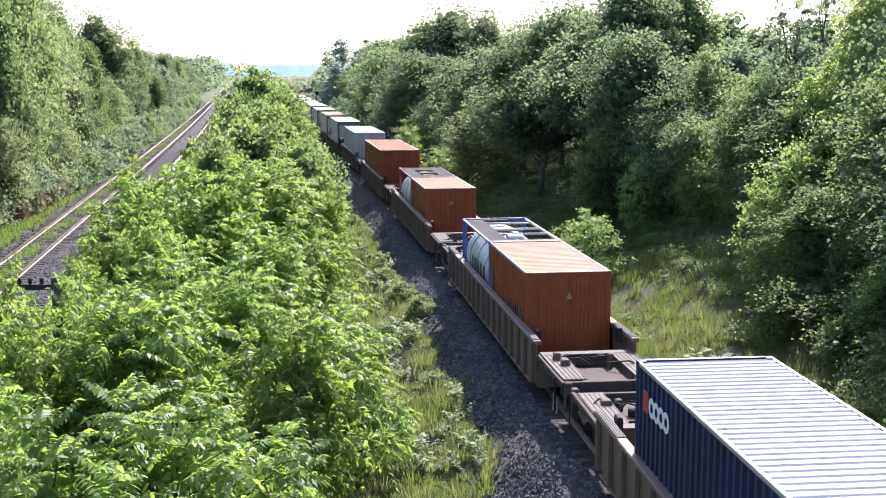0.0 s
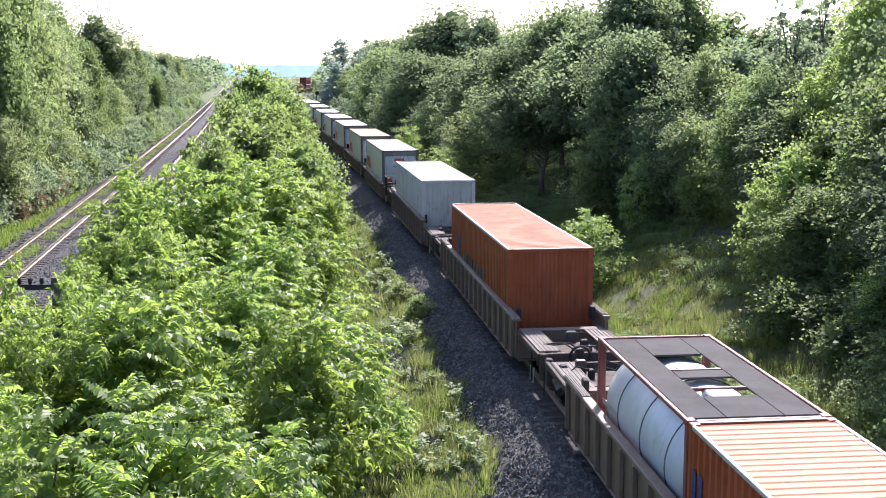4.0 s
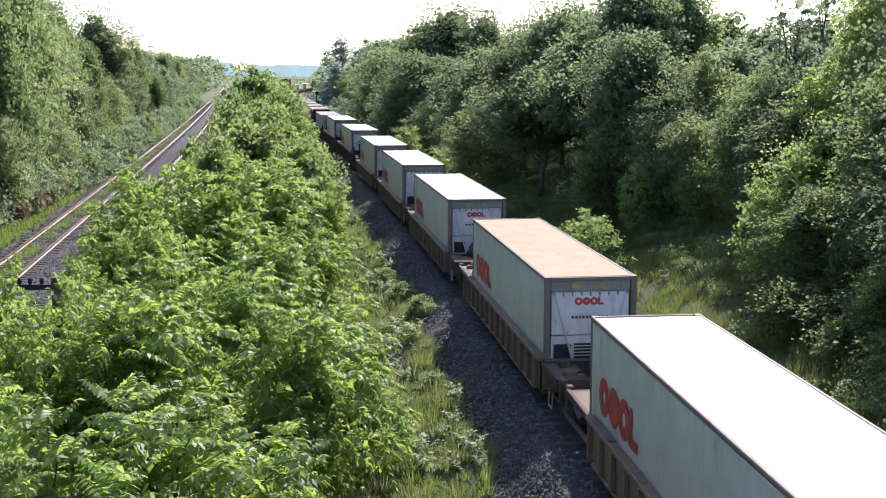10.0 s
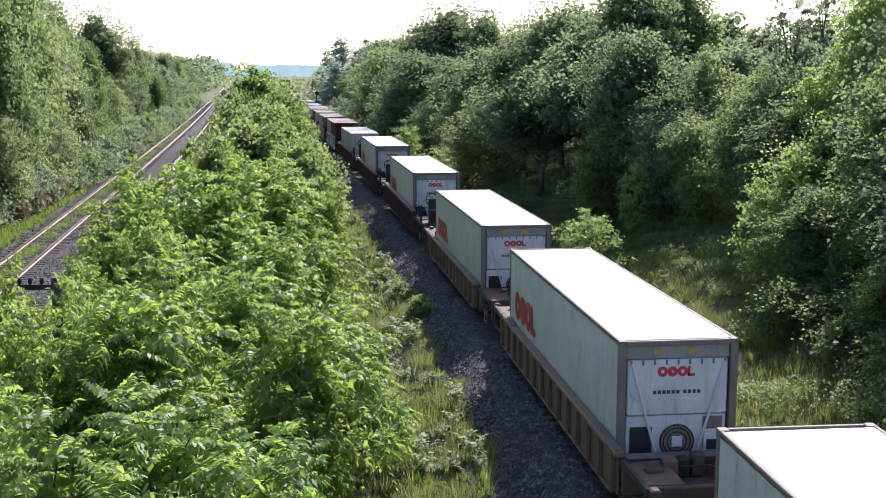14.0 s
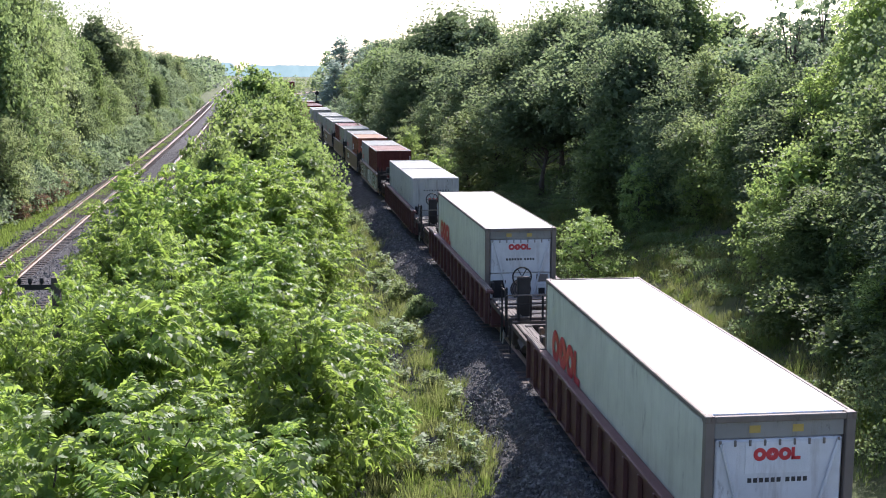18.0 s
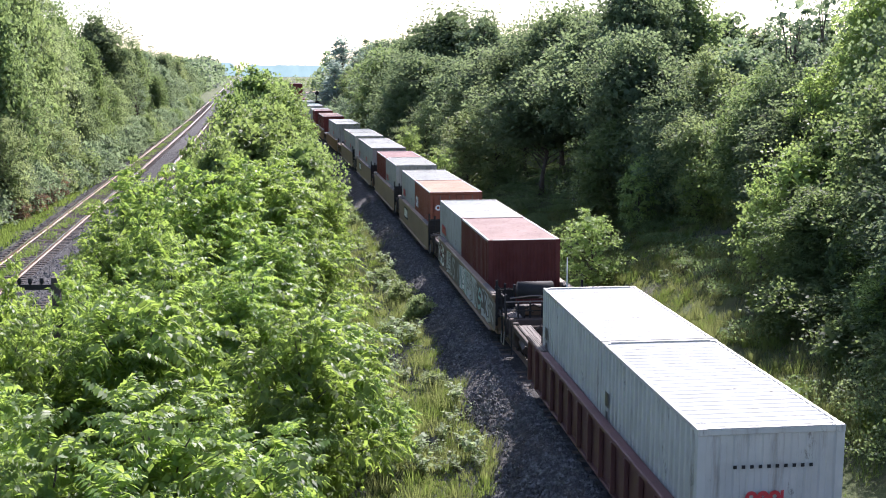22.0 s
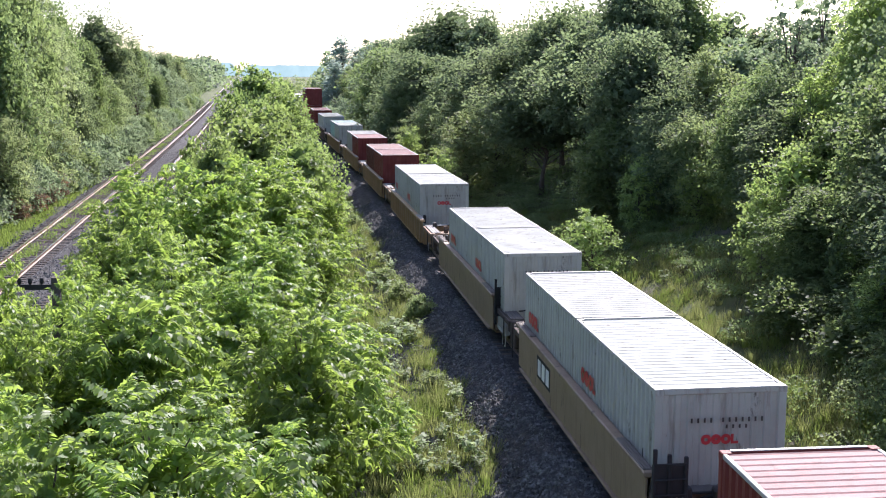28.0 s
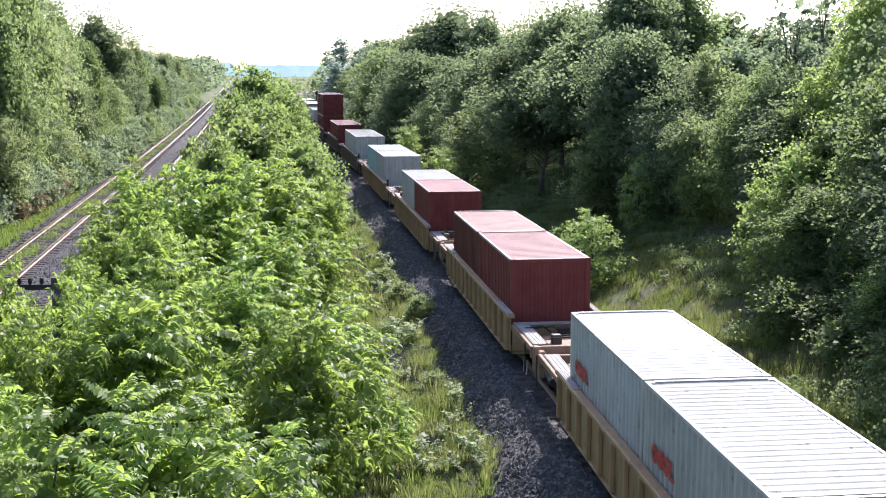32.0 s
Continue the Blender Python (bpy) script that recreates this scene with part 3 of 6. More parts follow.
    marks("lettering_bar", [(-0.5 + k * 0.095 + (0.05 if k > 5 else 0), H - 1.1, 0.066, 0.075) for k in range(10)], M["mark_black"], ob, ("front", f - 0.021), "unreadable dark lettering")
    round_logo(ob, ("side", -HALF + 0.0), L / 2 - 0.9, H * 0.36, 0.78, M["mark_red"], -1)
    return ob


def tank_box(L, H, frame_mat):
    """A tank container: barrel in an open frame with a walkway on top."""
    ob = new("tank_container")
    container_frame(ob, L, H, frame_mat, M["steel"] if frame_mat == M["frame_blue"] else None)
    R, c = 1.13, H / 2 + 0.02
    prof = [(-L / 2 + 0.2, 0.25), (-L / 2 + 0.24, 0.75), (-L / 2 + 0.34, 1.02), (-L / 2 + 0.5, R), (L / 2 - 0.5, R), (L / 2 - 0.34, 1.02), (L / 2 - 0.24, 0.75), (L / 2 - 0.2, 0.25)]
    bar = part("barrel", Build().tube([(0, y, c) for y, r in prof], [r for y, r in prof], 40), M["barrel"], ob, "dull silver-white insulated barrel", True)
    for y in (-1.6, 0.0, 1.6):
        part("cladding_band", Build().ring((0, y, c), "y", R, 0.02, 40, 4), M["grating"], bar)
    part("manhole", Build().tube([(0, 0.6, c + R - 0.05), (0, 0.6, H - 0.06)], 0.28, 20), M["barrel"], bar)
    part("valve_box", box(-0.28, 0.28, -1.5, -0.9, c + R - 0.06, H - 0.06, c=0.03), M["barrel"], bar)
    for sy in (-1, 1):
        for sx in (-1, 1):
            part("end_brace", Build().tube([(sx * 1.12, sy * (L / 2 - 0.08), 0.15), (sx * 0.35, sy * (L / 2 - 0.08), 1.1)], 0.045, 6), frame_mat, ob)
    for x0, x1, y0, y1 in ((-1.12, -0.5, -L / 2 + 0.2, L / 2 - 0.2), (0.5, 1.12, -L / 2 + 0.2, L / 2 - 0.2 if frame_mat != M["frame_blue"] else -L / 2 + 0.5), (-0.49, 0.49, -L / 2 + 0.2, -1.6 if frame_mat != M["frame_blue"] else -L / 2 + 0.5), (-0.49, 0.49, -0.35, 0.15), (-0.49, 0.49, 1.4 if frame_mat != M["frame_blue"] else L / 2 - 0.5, L / 2 - 0.2)):
        part("walkway", box(x0, x1, y0, y1, H - 0.06, H - 0.02), M["tread"], ob, "dark grey tread-plate walkway")
    for k in range(3):
        part("tie_rail", box(-1.15, 1.15, -0.04, 0.04, H - 0.1, H - 0.03), M["steel"] if frame_mat == M["frame_blue"] else frame_mat, ob).location.y = (-1, 0.3, 1.9)[k]
    marks("lettering_bar", [(L / 2 - 2.2 - k * 0.62, c - 0.3, 0.34, 0.5) for k in range(5)] if frame_mat == M["frame_blue"] else [(L / 2 - 1.4, c - 0.1, 1.2, 0.12)], M["mark_black"] if frame_mat == M["frame_blue"] else M["steel"], ob, ("side", -R - 0.012), "unreadable dark lettering")
    return ob


# ---- well cars ----
def well_car(Lc, plat, top, mat, style):
    """One unit of a container car: deep well between two end platforms. y runs away from the bridge."""
    ob = new("container_car")
    w = Lc - 2 * plat
    out, bottom = 1.44, 0.3
    clutter = random.Random(int(Lc * 10))
    gr = M["grating_pale"] if style == "yellow" else M["grating"]
    for sx in (-1, 1):
        sill = part("side_sill", box(-0.02, 0.02, -w / 2, w / 2, bottom, top - 0.09), mat, ob)
        deep = 0.1 if style == "tall" else 0.12
        sill.location.x = sx * (out - deep)
        part("bottom_flange", box(-0.09, 0.09, -w / 2 + 0.4, w / 2 - 0.4, bottom - 0.06, bottom), mat, sill)
        n = int(w / 0.98)
        rib = box(-0.1, 0.0, -0.045, 0.045, bottom, top - 0.1).mesh("rib", mat)
        if style != "tall":
            for k in range(n + 1):
                r = part("rib", rib, None, sill)
                r.location = (0.122 if sx > 0 else -0.022, -w / 2 + 0.2 + k * (w - 0.4) / n, 0)
        part("top_chord", box(-0.11, 0.11, -w / 2 - 0.12, w / 2 + 0.12, top - 0.11, top, c=0.02), mat, ob).location.x = sx * (out - 0.12)
        for sy in (-1, 1):
            part("walkway", box(-0.09, 0.09, -0.9, 0.9, 0, 0.025), gr, ob, "ridged galvanised walkway").location = (sx * (out - 0.12), sy * (w / 2 - 0.9), top)
            for k in range(3):
                part("bar", box(-0.06 + k * 0.055, -0.05 + k * 0.055, -0.88, 0.88, 0.026, 0.04, c=0.003), gr, ob).location = (sx * (out - 0.12), sy * (w / 2 - 0.9), top)
            part("guide", box(-0.06, 0.06, -0.16, 0.16, -0.28, 0.12, c=0.03), M["black"], ob, "worn black container guide").location = (sx * (out - 0.33), sy * (w / 2 - 0.75), top)
    part("well_floor", box(-1.25, 1.25, -w / 2, w / 2, 0.2, 0.27), mat, ob)
    for k in range(5):
        part("cross_member", box(-1.25, 1.25, -0.12, 0.12, 0.272, 0.34), mat, ob).location.y = -w / 2 + (k + 0.5) * w / 5
    for sy in (-1, 1):
        m = pose(0, sy * w / 2, 0, 0, 0, 0 if sy > 0 else 180)
        dk = M["deck_buff"] if style == "yellow" else M["deck"]
        p = part("end_platform", turned(box(-0.42, 0.42, -0.05, plat - 0.35, 0.5, 0.8, c=0.03), m), dk, ob)
        h = min(1.12, top - 0.12)
        part("bulkhead", turned(box(-1.26, 1.26, -0.06, 0.06, 0.3, h, c=0.02), m), mat, p)
        part("bulkhead_step", turned(box(-1.22, 1.22, -0.1, 0.22, h, h + 0.03), m), gr, p, "ridged step along the bulkhead")
        # dark cars get a darker plate: shadow inside the car end, as colour
        if style in ("dark", "yellow"):
            part("deck_plate", turned(box(-0.62, 0.62, 0.3 * plat, 0.72 * plat, h - 0.2, h - 0.16), m), M["deck_buff"] if style == "yellow" else M["deck"], p, "dusty deck plate")
        part("end_beam", turned(box(-1.3, 1.3, plat - 0.6, plat - 0.46, 0.78, h - 0.02, c=0.02), m), dk, p)
        part("lower_beam", turned(box(-1.28, 1.28, plat - 0.3, plat - 0.16, 0.6, 0.86, c=0.03), m), dk, p)
        for sx in (-1, 1):
            part("corner_bracket", turned(box(sx * 1.18 - 0.09, sx * 1.18 + 0.09, plat - 0.42, plat - 0.16, 0.45, h + 0.04, c=0.03), m), dk, p)
            part("side_bearing", turned(box(sx * 0.62 - 0.14, sx * 0.62 + 0.14, plat - 0.5, plat - 0.1, 0.55, 0.78, c=0.04), m), dk, p)
        part("brake_cylinder", turned(Build().tube([(-0.75, 0.5 * plat, 0.72), (-0.25, 0.5 * plat, 0.72)], 0.13, 14), m), dk, p, "", True)
        for k in range(4):
            x, u, s = clutter.uniform(-1.0, 1.0), clutter.uniform(0.35, max(0.5, plat - 0.75)), clutter.uniform(0.07, 0.17)
            part("valve_box", turned(box(x - s, x + s, u - 0.12, u + 0.12, 0.8, h + clutter.uniform(0.0, 0.22), c=0.03), m), clutter.choice([M["black"], dk, M["deck_tan"], M["wheel"]]), p)
            x = clutter.uniform(-0.8, 0.8)
            part("air_pipe", turned(Build().tube([(x - 0.4, u, h - 0.1), (x - 0.1, u + 0.15, h + 0.12), (x + 0.4, u - 0.1, h + 0.02)], 0.022, 6), m), M["black"], p)
        part("brake_lever", turned(box(-0.2, 0.9, 0.62 * plat, 0.62 * plat + 0.05, 0.82, 0.9), m), M["steel"], p)
        for sx in (-1, 1):
            part("stringer", turned(box(sx * 1.26 - 0.05, sx * 1.26 + 0.05, 0.06, plat - 0.42, h - 0.16, h, c=0.015), m), dk, p)
            if style == "low":
                part("deck_plate", turned(box(sx * 0.86 - 0.36, sx * 0.86 + 0.36, 0.24, plat - 0.62, h - 0.06, h - 0.01), m), M["deck_tan"], p, "dusty tan steel deck")
                continue
            gx, gw = (0.92, 0.29) if style == "dark" else (1.0, 0.2)
            g = part("grating", turned(box(sx * gx - gw, sx * gx + gw, 0.24, plat - 0.62, h - 0.01, h + 0.025), m), gr, p, "ridged galvanised deck grating")
            for k in range(6 if style == "dark" else 4):
                x = sx * gx - gw + 0.035 + k * 0.11
                part("bar", turned(box(x - 0.012, x + 0.012, 0.26, plat - 0.64, h + 0.026, h + 0.042, c=0.003), m), gr, g)
            part("ladder_rail", turned(Build().tube([(sx * 1.4, plat - 0.75, 0.3), (sx * 1.4, plat - 0.75, h + 0.05)], 0.02, 6), m), M["black"], p)
        part("hose_pipe", turned(Build().tube([(-1.1, plat - 0.25, 0.6), (-0.4, plat - 0.2, 0.75), (0.5, plat - 0.2, 0.7), (1.1, plat - 0.25, 0.62)], 0.035, 6), m), M["black"], p)
    # the truck under the rear joint
    tk = part("truck", box(-1.0, 1.0, Lc / 2 - 0.22, Lc / 2 + 0.22, 0.42, 0.66, c=0.03), M["wheel"], ob)
    wheel = Build().tube([(-0.065, 0, 0), (-0.06, 0, 0), (0.03, 0, 0), (0.032, 0, 0), (0.065, 0, 0)], [0.4, 0.42, 0.42, 0.45, 0.45], 28).mesh("wheel", M["wheel"])
    for sx in (-1, 1):
        part("step_iron", Build().tube([(sx * 1.36, -Lc / 2 + 0.6, 0.7), (sx * 1.38, -Lc / 2 + 0.62, 0.3), (sx * 1.38, -Lc / 2 + 1.0, 0.3), (sx * 1.36, -Lc / 2 + 1.02, 0.7)], 0.018, 5), M["steel"], ob)
        part("side_frame", Build().tube([(sx * 1.02, Lc / 2 - 1.1, 0.5), (sx * 1.02, Lc / 2 - 0.5, 0.62), (sx * 1.02, Lc / 2, 0.34), (sx * 1.02, Lc / 2 + 0.5, 0.62), (sx * 1.02, Lc / 2 + 1.1, 0.5)], 0.13, 6), M["wheel"], tk)
        for sy in (-1, 1):
            part("wheel", wheel, None, tk).matrix_local = pose(sx * 0.7525, Lc / 2 + sy * 0.89, 0.43, 0, 0, 0 if sx < 0 else 180)
    for sy in (-1, 1):
        part("axle", Build().tube([(-0.69, Lc / 2 + sy * 0.89, 0.43), (0.69, Lc / 2 + sy * 0.89, 0.43)], 0.08, 8), M["wheel"], tk)
    part("coupling", box(-0.16, 0.16, Lc / 2 - plat * 0.5, Lc / 2 + 0.3, 0.62, 0.86, c=0.04), M["black"], ob)
    return ob


def brake_stand(ob, y, top, x=-0.7):
    """A hand-brake wheel on a housing."""
    st = part("brake_stand", box(x - 0.2, x + 0.2, y - 0.06, y + 0.14, 0.9, top + 0.95, c=0.05), M["black"], ob, "black hand-brake housing")
    part("hand_wheel", Build().ring((x, y + 0.3, top + 0.9), "y", 0.29, 0.025, 22, 6), M["black"], st)
    for k in range(3):
        a = k * 1.047
        part("spoke", Build().tube([(x - 0.28 * math.cos(a), y + 0.3, top + 0.9 - 0.28 * math.sin(a)), (x + 0.28 * math.cos(a), y + 0.3, top + 0.9 + 0.28 * math.sin(a))], 0.014, 5), M["black"], st)
    part("shaft", Build().tube([(x, y, top + 0.9), (x, y + 0.32, top + 0.9)], 0.03, 6), M["black"], st)


def end_railing(ob, y, top, wide=1.0, mat="car_dark"):
    """Posts and a rail across the end platform."""
    for k in range(8):
        x = -1.3 + k * 2.6 / 7
        part("railing_post", box(x - 0.03, x + 0.03, y - 0.03, y + 0.03, 0.85, top + (0.6 if k in (0, 7) else 0.33), c=0.008), M["black"], ob)
    for sx in (-1, 1):
        for dy in (-0.28, 0.3):
            part("grab_post", Build().tube([(sx * 1.36, y + dy, 0.6), (sx * 1.4, y + dy, top + 0.62)], 0.024, 6), M["black"], ob)
        part("grab_rail", Build().tube([(sx * 1.4, y - 0.3, top + 0.55), (sx * 1.4, y + 0.32, top + 0.55)], 0.022, 6), M["black"], ob)
    part("mid_rail", Build().tube([(-1.32, y - 0.04, top + 0.08), (1.32, y - 0.04, top + 0.08)], 0.02, 6), M["black"], ob)
    part("hand_rail", Build().tube([(-1.32, y - 0.04, top + 0.36), (1.32 * wide + 0.0, y - 0.04, top + 0.36)], 0.022, 6), M["grating"], ob)
    part("end_sheet", box(-1.32, 1.32, y - 0.1, y - 0.04, 0.62, 1.02, c=0.015), M["deck"], ob)
    part("low_step", box(-1.4, 1.4, y - 0.26, y - 0.12, 0.56, 0.62), M["grating"], ob)


def machine_deck(ob, y, top):
    """Brake gear, reservoir and valves on the end platform."""
    part("air_reservoir", Build().tube([(-0.8, y + 0.5, top + 0.3), (0.3, y + 0.5, top + 0.3)], 0.27, 18), M["black"], ob, "black brake air reservoir", True)
    for k, (x, z) in enumerate(((0.45, 0.28), (0.75, 0.2), (1.0, 0.3))):
        part("brake_valve", box(x - 0.12, x + 0.12, y + 0.35, y + 0.65, top - 0.05, top + z, c=0.04), M["black"], ob)
    for x0, x1 in ((-1.1, 0.2), (-0.2, 1.15)):
        part("pipe", Build().tube([(x0, y + 0.15, top + 0.12), ((x0 + x1) / 2, y + 0.1, top + 0.2), (x1, y + 0.25, top + 0.15)], 0.025, 6), M["grating"], ob)
    part("upright_bar", Build().tube([(0.75, y + 0.45, top + 0.1), (0.75, y + 0.45, top + 1.3)], 0.02, 5), M["mark_white"], ob)


# ---- the train ----
SPEED, SLOW = 10.9313, -0.00282
GO = []          # what runs on the line: thing, place at the start, offset on its car
KIT = {}


def stock(key, make):
    """A copy of the thing built under key, built at the first call."""
    if key not in KIT:
        KIT[key] = make()
        return KIT[key]
    return copy_thing(KIT[key], pose(0, 0, 0))


C20, C40, STD, HIGH = 6.058, 12.192, 2.591, 2.896
FLOOR = 0.36
ROOFS = {"orange": "roof_orange", "rust_orange": "roof_rust_orange", "brown": "roof_brown", "red": "roof_red", "white": "roof_grey", "grey": "roof_grey", "teal": "roof_teal", "blue": "pale_roof"}
COLOURS = {"orange": "orange", "brown": "red-brown", "red": "dull red", "white": "chalky white", "grey": "pale grey", "blue": "navy blue", "rust_orange": "faded orange", "teal": "blue-green"}


def load_dry(car_s, front, L, colour, roof=None, doors=False, logo="", H=STD, z=0.0, where="sitting in a well car", wide=1.0):
    def make():
        ob = dry_box(L, H, M[colour], M[roof or ROOFS[colour]], doors)
        f = -L / 2 + 0.01
        if logo == "round":
            round_logo(ob, ("front", f), -0.35, H * 0.6, 0.18, M["mark_red"])
            round_logo(ob, ("side", -HALF + 0.0), L / 2 - 0.55, H * 0.5, 0.34, M["mark_red"], -1)
            marks("lettering_bar", [(-0.55 + k * 0.12 + (0.1 if k > 3 else 0), H * 0.755, 0.035, 0.085) for k in range(11)] + [(0.1 + k * 0.12, H * 0.71, 0.035, 0.07) for k in range(4)] + [(0.75, 0.9, 0.03, 0.5)], M["wheel"], ob, ("front", f), "row of small dark characters")
        elif logo == "plain":
            marks("lettering_bar", [(L / 2 - 0.62, H * 0.52, 0.26, 0.3), (L / 2 - 0.55, H * 0.42, 0.14, 0.16)], M["mark_black"], ob, ("side", -HALF + 0.0), "unreadable dark lettering")
            marks("lettering_bar", [(-0.62 + k * 0.14, H * 0.74, 0.06, 0.06) for k in range(10)], M["black"], ob, ("front", f), "row of small dark characters")
            round_logo(ob, ("front", f), -0.4, H * 0.52, 0.19, M["mark_red"])
        elif logo == "arrow":
            marks("emblem", [(L / 2 - 2.3, 1.35, 0.35, 0.7), (L / 2 - 2.05, 1.1, 0.35, 0.7), (L / 2 - 2.45, 1.5, 0.9, 0.3)], M["mark_navy"], ob, ("side", -HALF + 0.0), "navy emblem of crossed blocks")
            marks("lettering_bar", [(L / 2 - 3.5 - k * 0.62, 0.95 + 0.0 * k, 0.4, 0.55) for k in range(8)], M["mark_black"], ob, ("side", -HALF + 0.0), "unreadable dark lettering")
        elif logo == "small":
            marks("lettering_bar", [(-L / 2 + 0.5 + k * 0.36, 0.95 + 0.05 * (k % 2), 0.2, (0.34, 0.5, 0.4, 0.46, 0.3, 0.42)[k % 6]) for k in range(7)], M["mark_black"], ob, ("side", -HALF + 0.0), "unreadable dark lettering")
            marks("lettering_bar", [(L / 2 - 0.75 + k * 0.3, 1.15, 0.2, 0.75) for k in range(2)], M["mark_navy"], ob, ("side", -HALF + 0.0), "navy lettering block")
            u, w = 0.02, H * 0.74
            tri = Build().add([(u - 0.1, f - 0.012, w - 0.09), (u + 0.1, f - 0.012, w - 0.09), (u, f - 0.012, w + 0.1), (u - 0.1, f, w - 0.09), (u + 0.1, f, w - 0.09), (u, f, w + 0.1)], [(0, 1, 2), (5, 4, 3), (0, 3, 4, 1), (1, 4, 5, 2), (2, 5, 3, 0)])
            part("warning_label", tri, M["mark_yellow"], ob, "small yellow triangular label")
        elif logo == "white":
            marks("lettering_bar", [(0.22 + k * 0.085 + (0.06 if k > 3 else 0), H - 0.76, 0.04, 0.08) for k in range(9)] + [(0.5 + k * 0.085, H - 0.9, 0.04, 0.07) for k in range(4)] + [(-0.55 + k * 0.08, H - 1.05, 0.05, 0.09) for k in range(3)], M["mark_white"], ob, ("front", f + 0.012), "white lettering blocks")
            pale_emblem(ob, ("front", f + 0.012), -0.95, H - 0.85, 0.26)
            pale_emblem(ob, ("side", -HALF + 0.0), L / 2 - 0.5, 1.35, 0.52, -1)
        elif logo == "blue":
            pale_emblem(ob, ("side", -HALF + 0.0), L / 2 - 0.95, 2.1, 0.36, -1, 4)
            marks("emblem", [(L / 2 - 0.87, 2.1, 0.3, 0.4)], M["mark_red"], ob, ("side", -HALF + 0.0), "red emblem block")
        done = set()
        for c in list(ob.children_recursive) if wide != 1.0 else []:
            c.location.x *= wide
            if c.data.name not in done:
                done.add(c.data.name)
                for v in c.data.vertices:
                    v.co.x *= wide
        return ob
    ob = stock(("dry", L, colour, roof, doors, logo, H, wide), make)
    feet = "twenty-foot" if L < 8 else "forty-foot"
    tagged(ob, f"{COLOURS[colour]} corrugated {feet} steel container {where}", "container", "containers on the train")
    GO.append((ob, car_s, (front + L / 2 - car_s, FLOOR + z)))


def load_reefer(car_s, front, roof=None, vent=False, extra=0.0):
    ob = stock(("reefer", roof, vent), lambda: reefer_box(C40, HIGH, M[roof] if roof else None, vent))
    tagged(ob, "smooth white refrigerated container, red emblem" + (", dusty tan roof" if roof else ", bright white roof"), "container", "containers on the train")
    GO.append((ob, car_s, (front + C40 / 2 - car_s, FLOOR + extra)))


def load_tank(car_s, front, frame_mat, word):
    ob = stock(("tank", frame_mat), lambda: tank_box(C20, STD, M[frame_mat]))
    tagged(ob, f"silver-white tank container in an open {word} steel frame", "tank container", "containers on the train")
    GO.append((ob, car_s, (front + C20 / 2 - car_s, FLOOR)))


def spray_paint(ob, L):
    """Fat sprayed shapes over a pale ground coat along the near side of a car."""
    rng = random.Random(4)
    face = -1.362

    def ribbon(pts, wide, depth, col, label):
        b = Build()
        for i, (py, pz) in enumerate(pts):
            q0, q1 = pts[max(i - 1, 0)], pts[min(i + 1, len(pts) - 1)]
            d = math.hypot(q1[0] - q0[0], q1[1] - q0[1]) or 1
            n = (-(q1[1] - q0[1]) / d * wide / 2, (q1[0] - q0[0]) / d * wide / 2)
            for sg in (1, -1):
                b.v.append((face - depth, py + sg * n[0], min(1.37, max(0.34, pz + sg * n[1]))))
            if i:
                m = len(b.v)
                b.f.append((m - 4, m - 3, m - 1, m - 2))
        part("spray_stroke", b, M[col], ob, label)

    n = 11
    y0, step = -L / 2 + 2.3, (L - 4.6) / n
    for k in range(n):
        y = y0 + (k + 0.5) * step
        ribbon([(y - step * 0.62, 0.84 + rng.uniform(-0.05, 0.05)), (y, 0.86), (y + step * 0.62, 0.84 + rng.uniform(-0.05, 0.05))], 0.92 + rng.uniform(-0.12, 0.1), 0.003 + 0.0004 * (k % 2), rng.choice(("steel", "reefer_post", "barrel", "car_buff", "reefer_post")), "pale ground coat of spray paint")
    glyphs = (((-0.3, 0.5), (-0.3, 1.2), (0.25, 1.1), (-0.2, 0.85), (0.3, 0.5)), ((-0.3, 1.2), (-0.25, 0.55), (0.2, 0.55), (0.3, 1.2)), ((0.3, 1.1), (-0.1, 1.22), (-0.3, 0.95), (0.25, 0.8), (0.2, 0.52), (-0.3, 0.5)),
              ((-0.3, 0.5), (0.0, 1.22), (0.3, 0.5)), ((-0.3, 0.48), (-0.28, 1.2), (0.28, 1.15), (0.28, 0.8), (-0.2, 0.78)))
    for k in range(2 * n):
        y = y0 + (k * 0.5 + 0.35) * step + rng.uniform(-0.08, 0.08)
        g = [(y - u * step * 0.75 + rng.uniform(-0.05, 0.05), w + rng.uniform(-0.1, 0.08)) for u, w in glyphs[rng.randrange(len(glyphs))]]
        fill = rng.choice(("mark_white", "grey", "steel", "reefer_post", "teal", "steel", "brown"))
        ribbon(g, 0.24, 0.006 + 0.0004 * (k % 3), "mark_black", "black outline of spray paint")
        ribbon(g, 0.15, 0.009 + 0.0004 * (k % 3), fill, "fat filled stroke of spray paint")


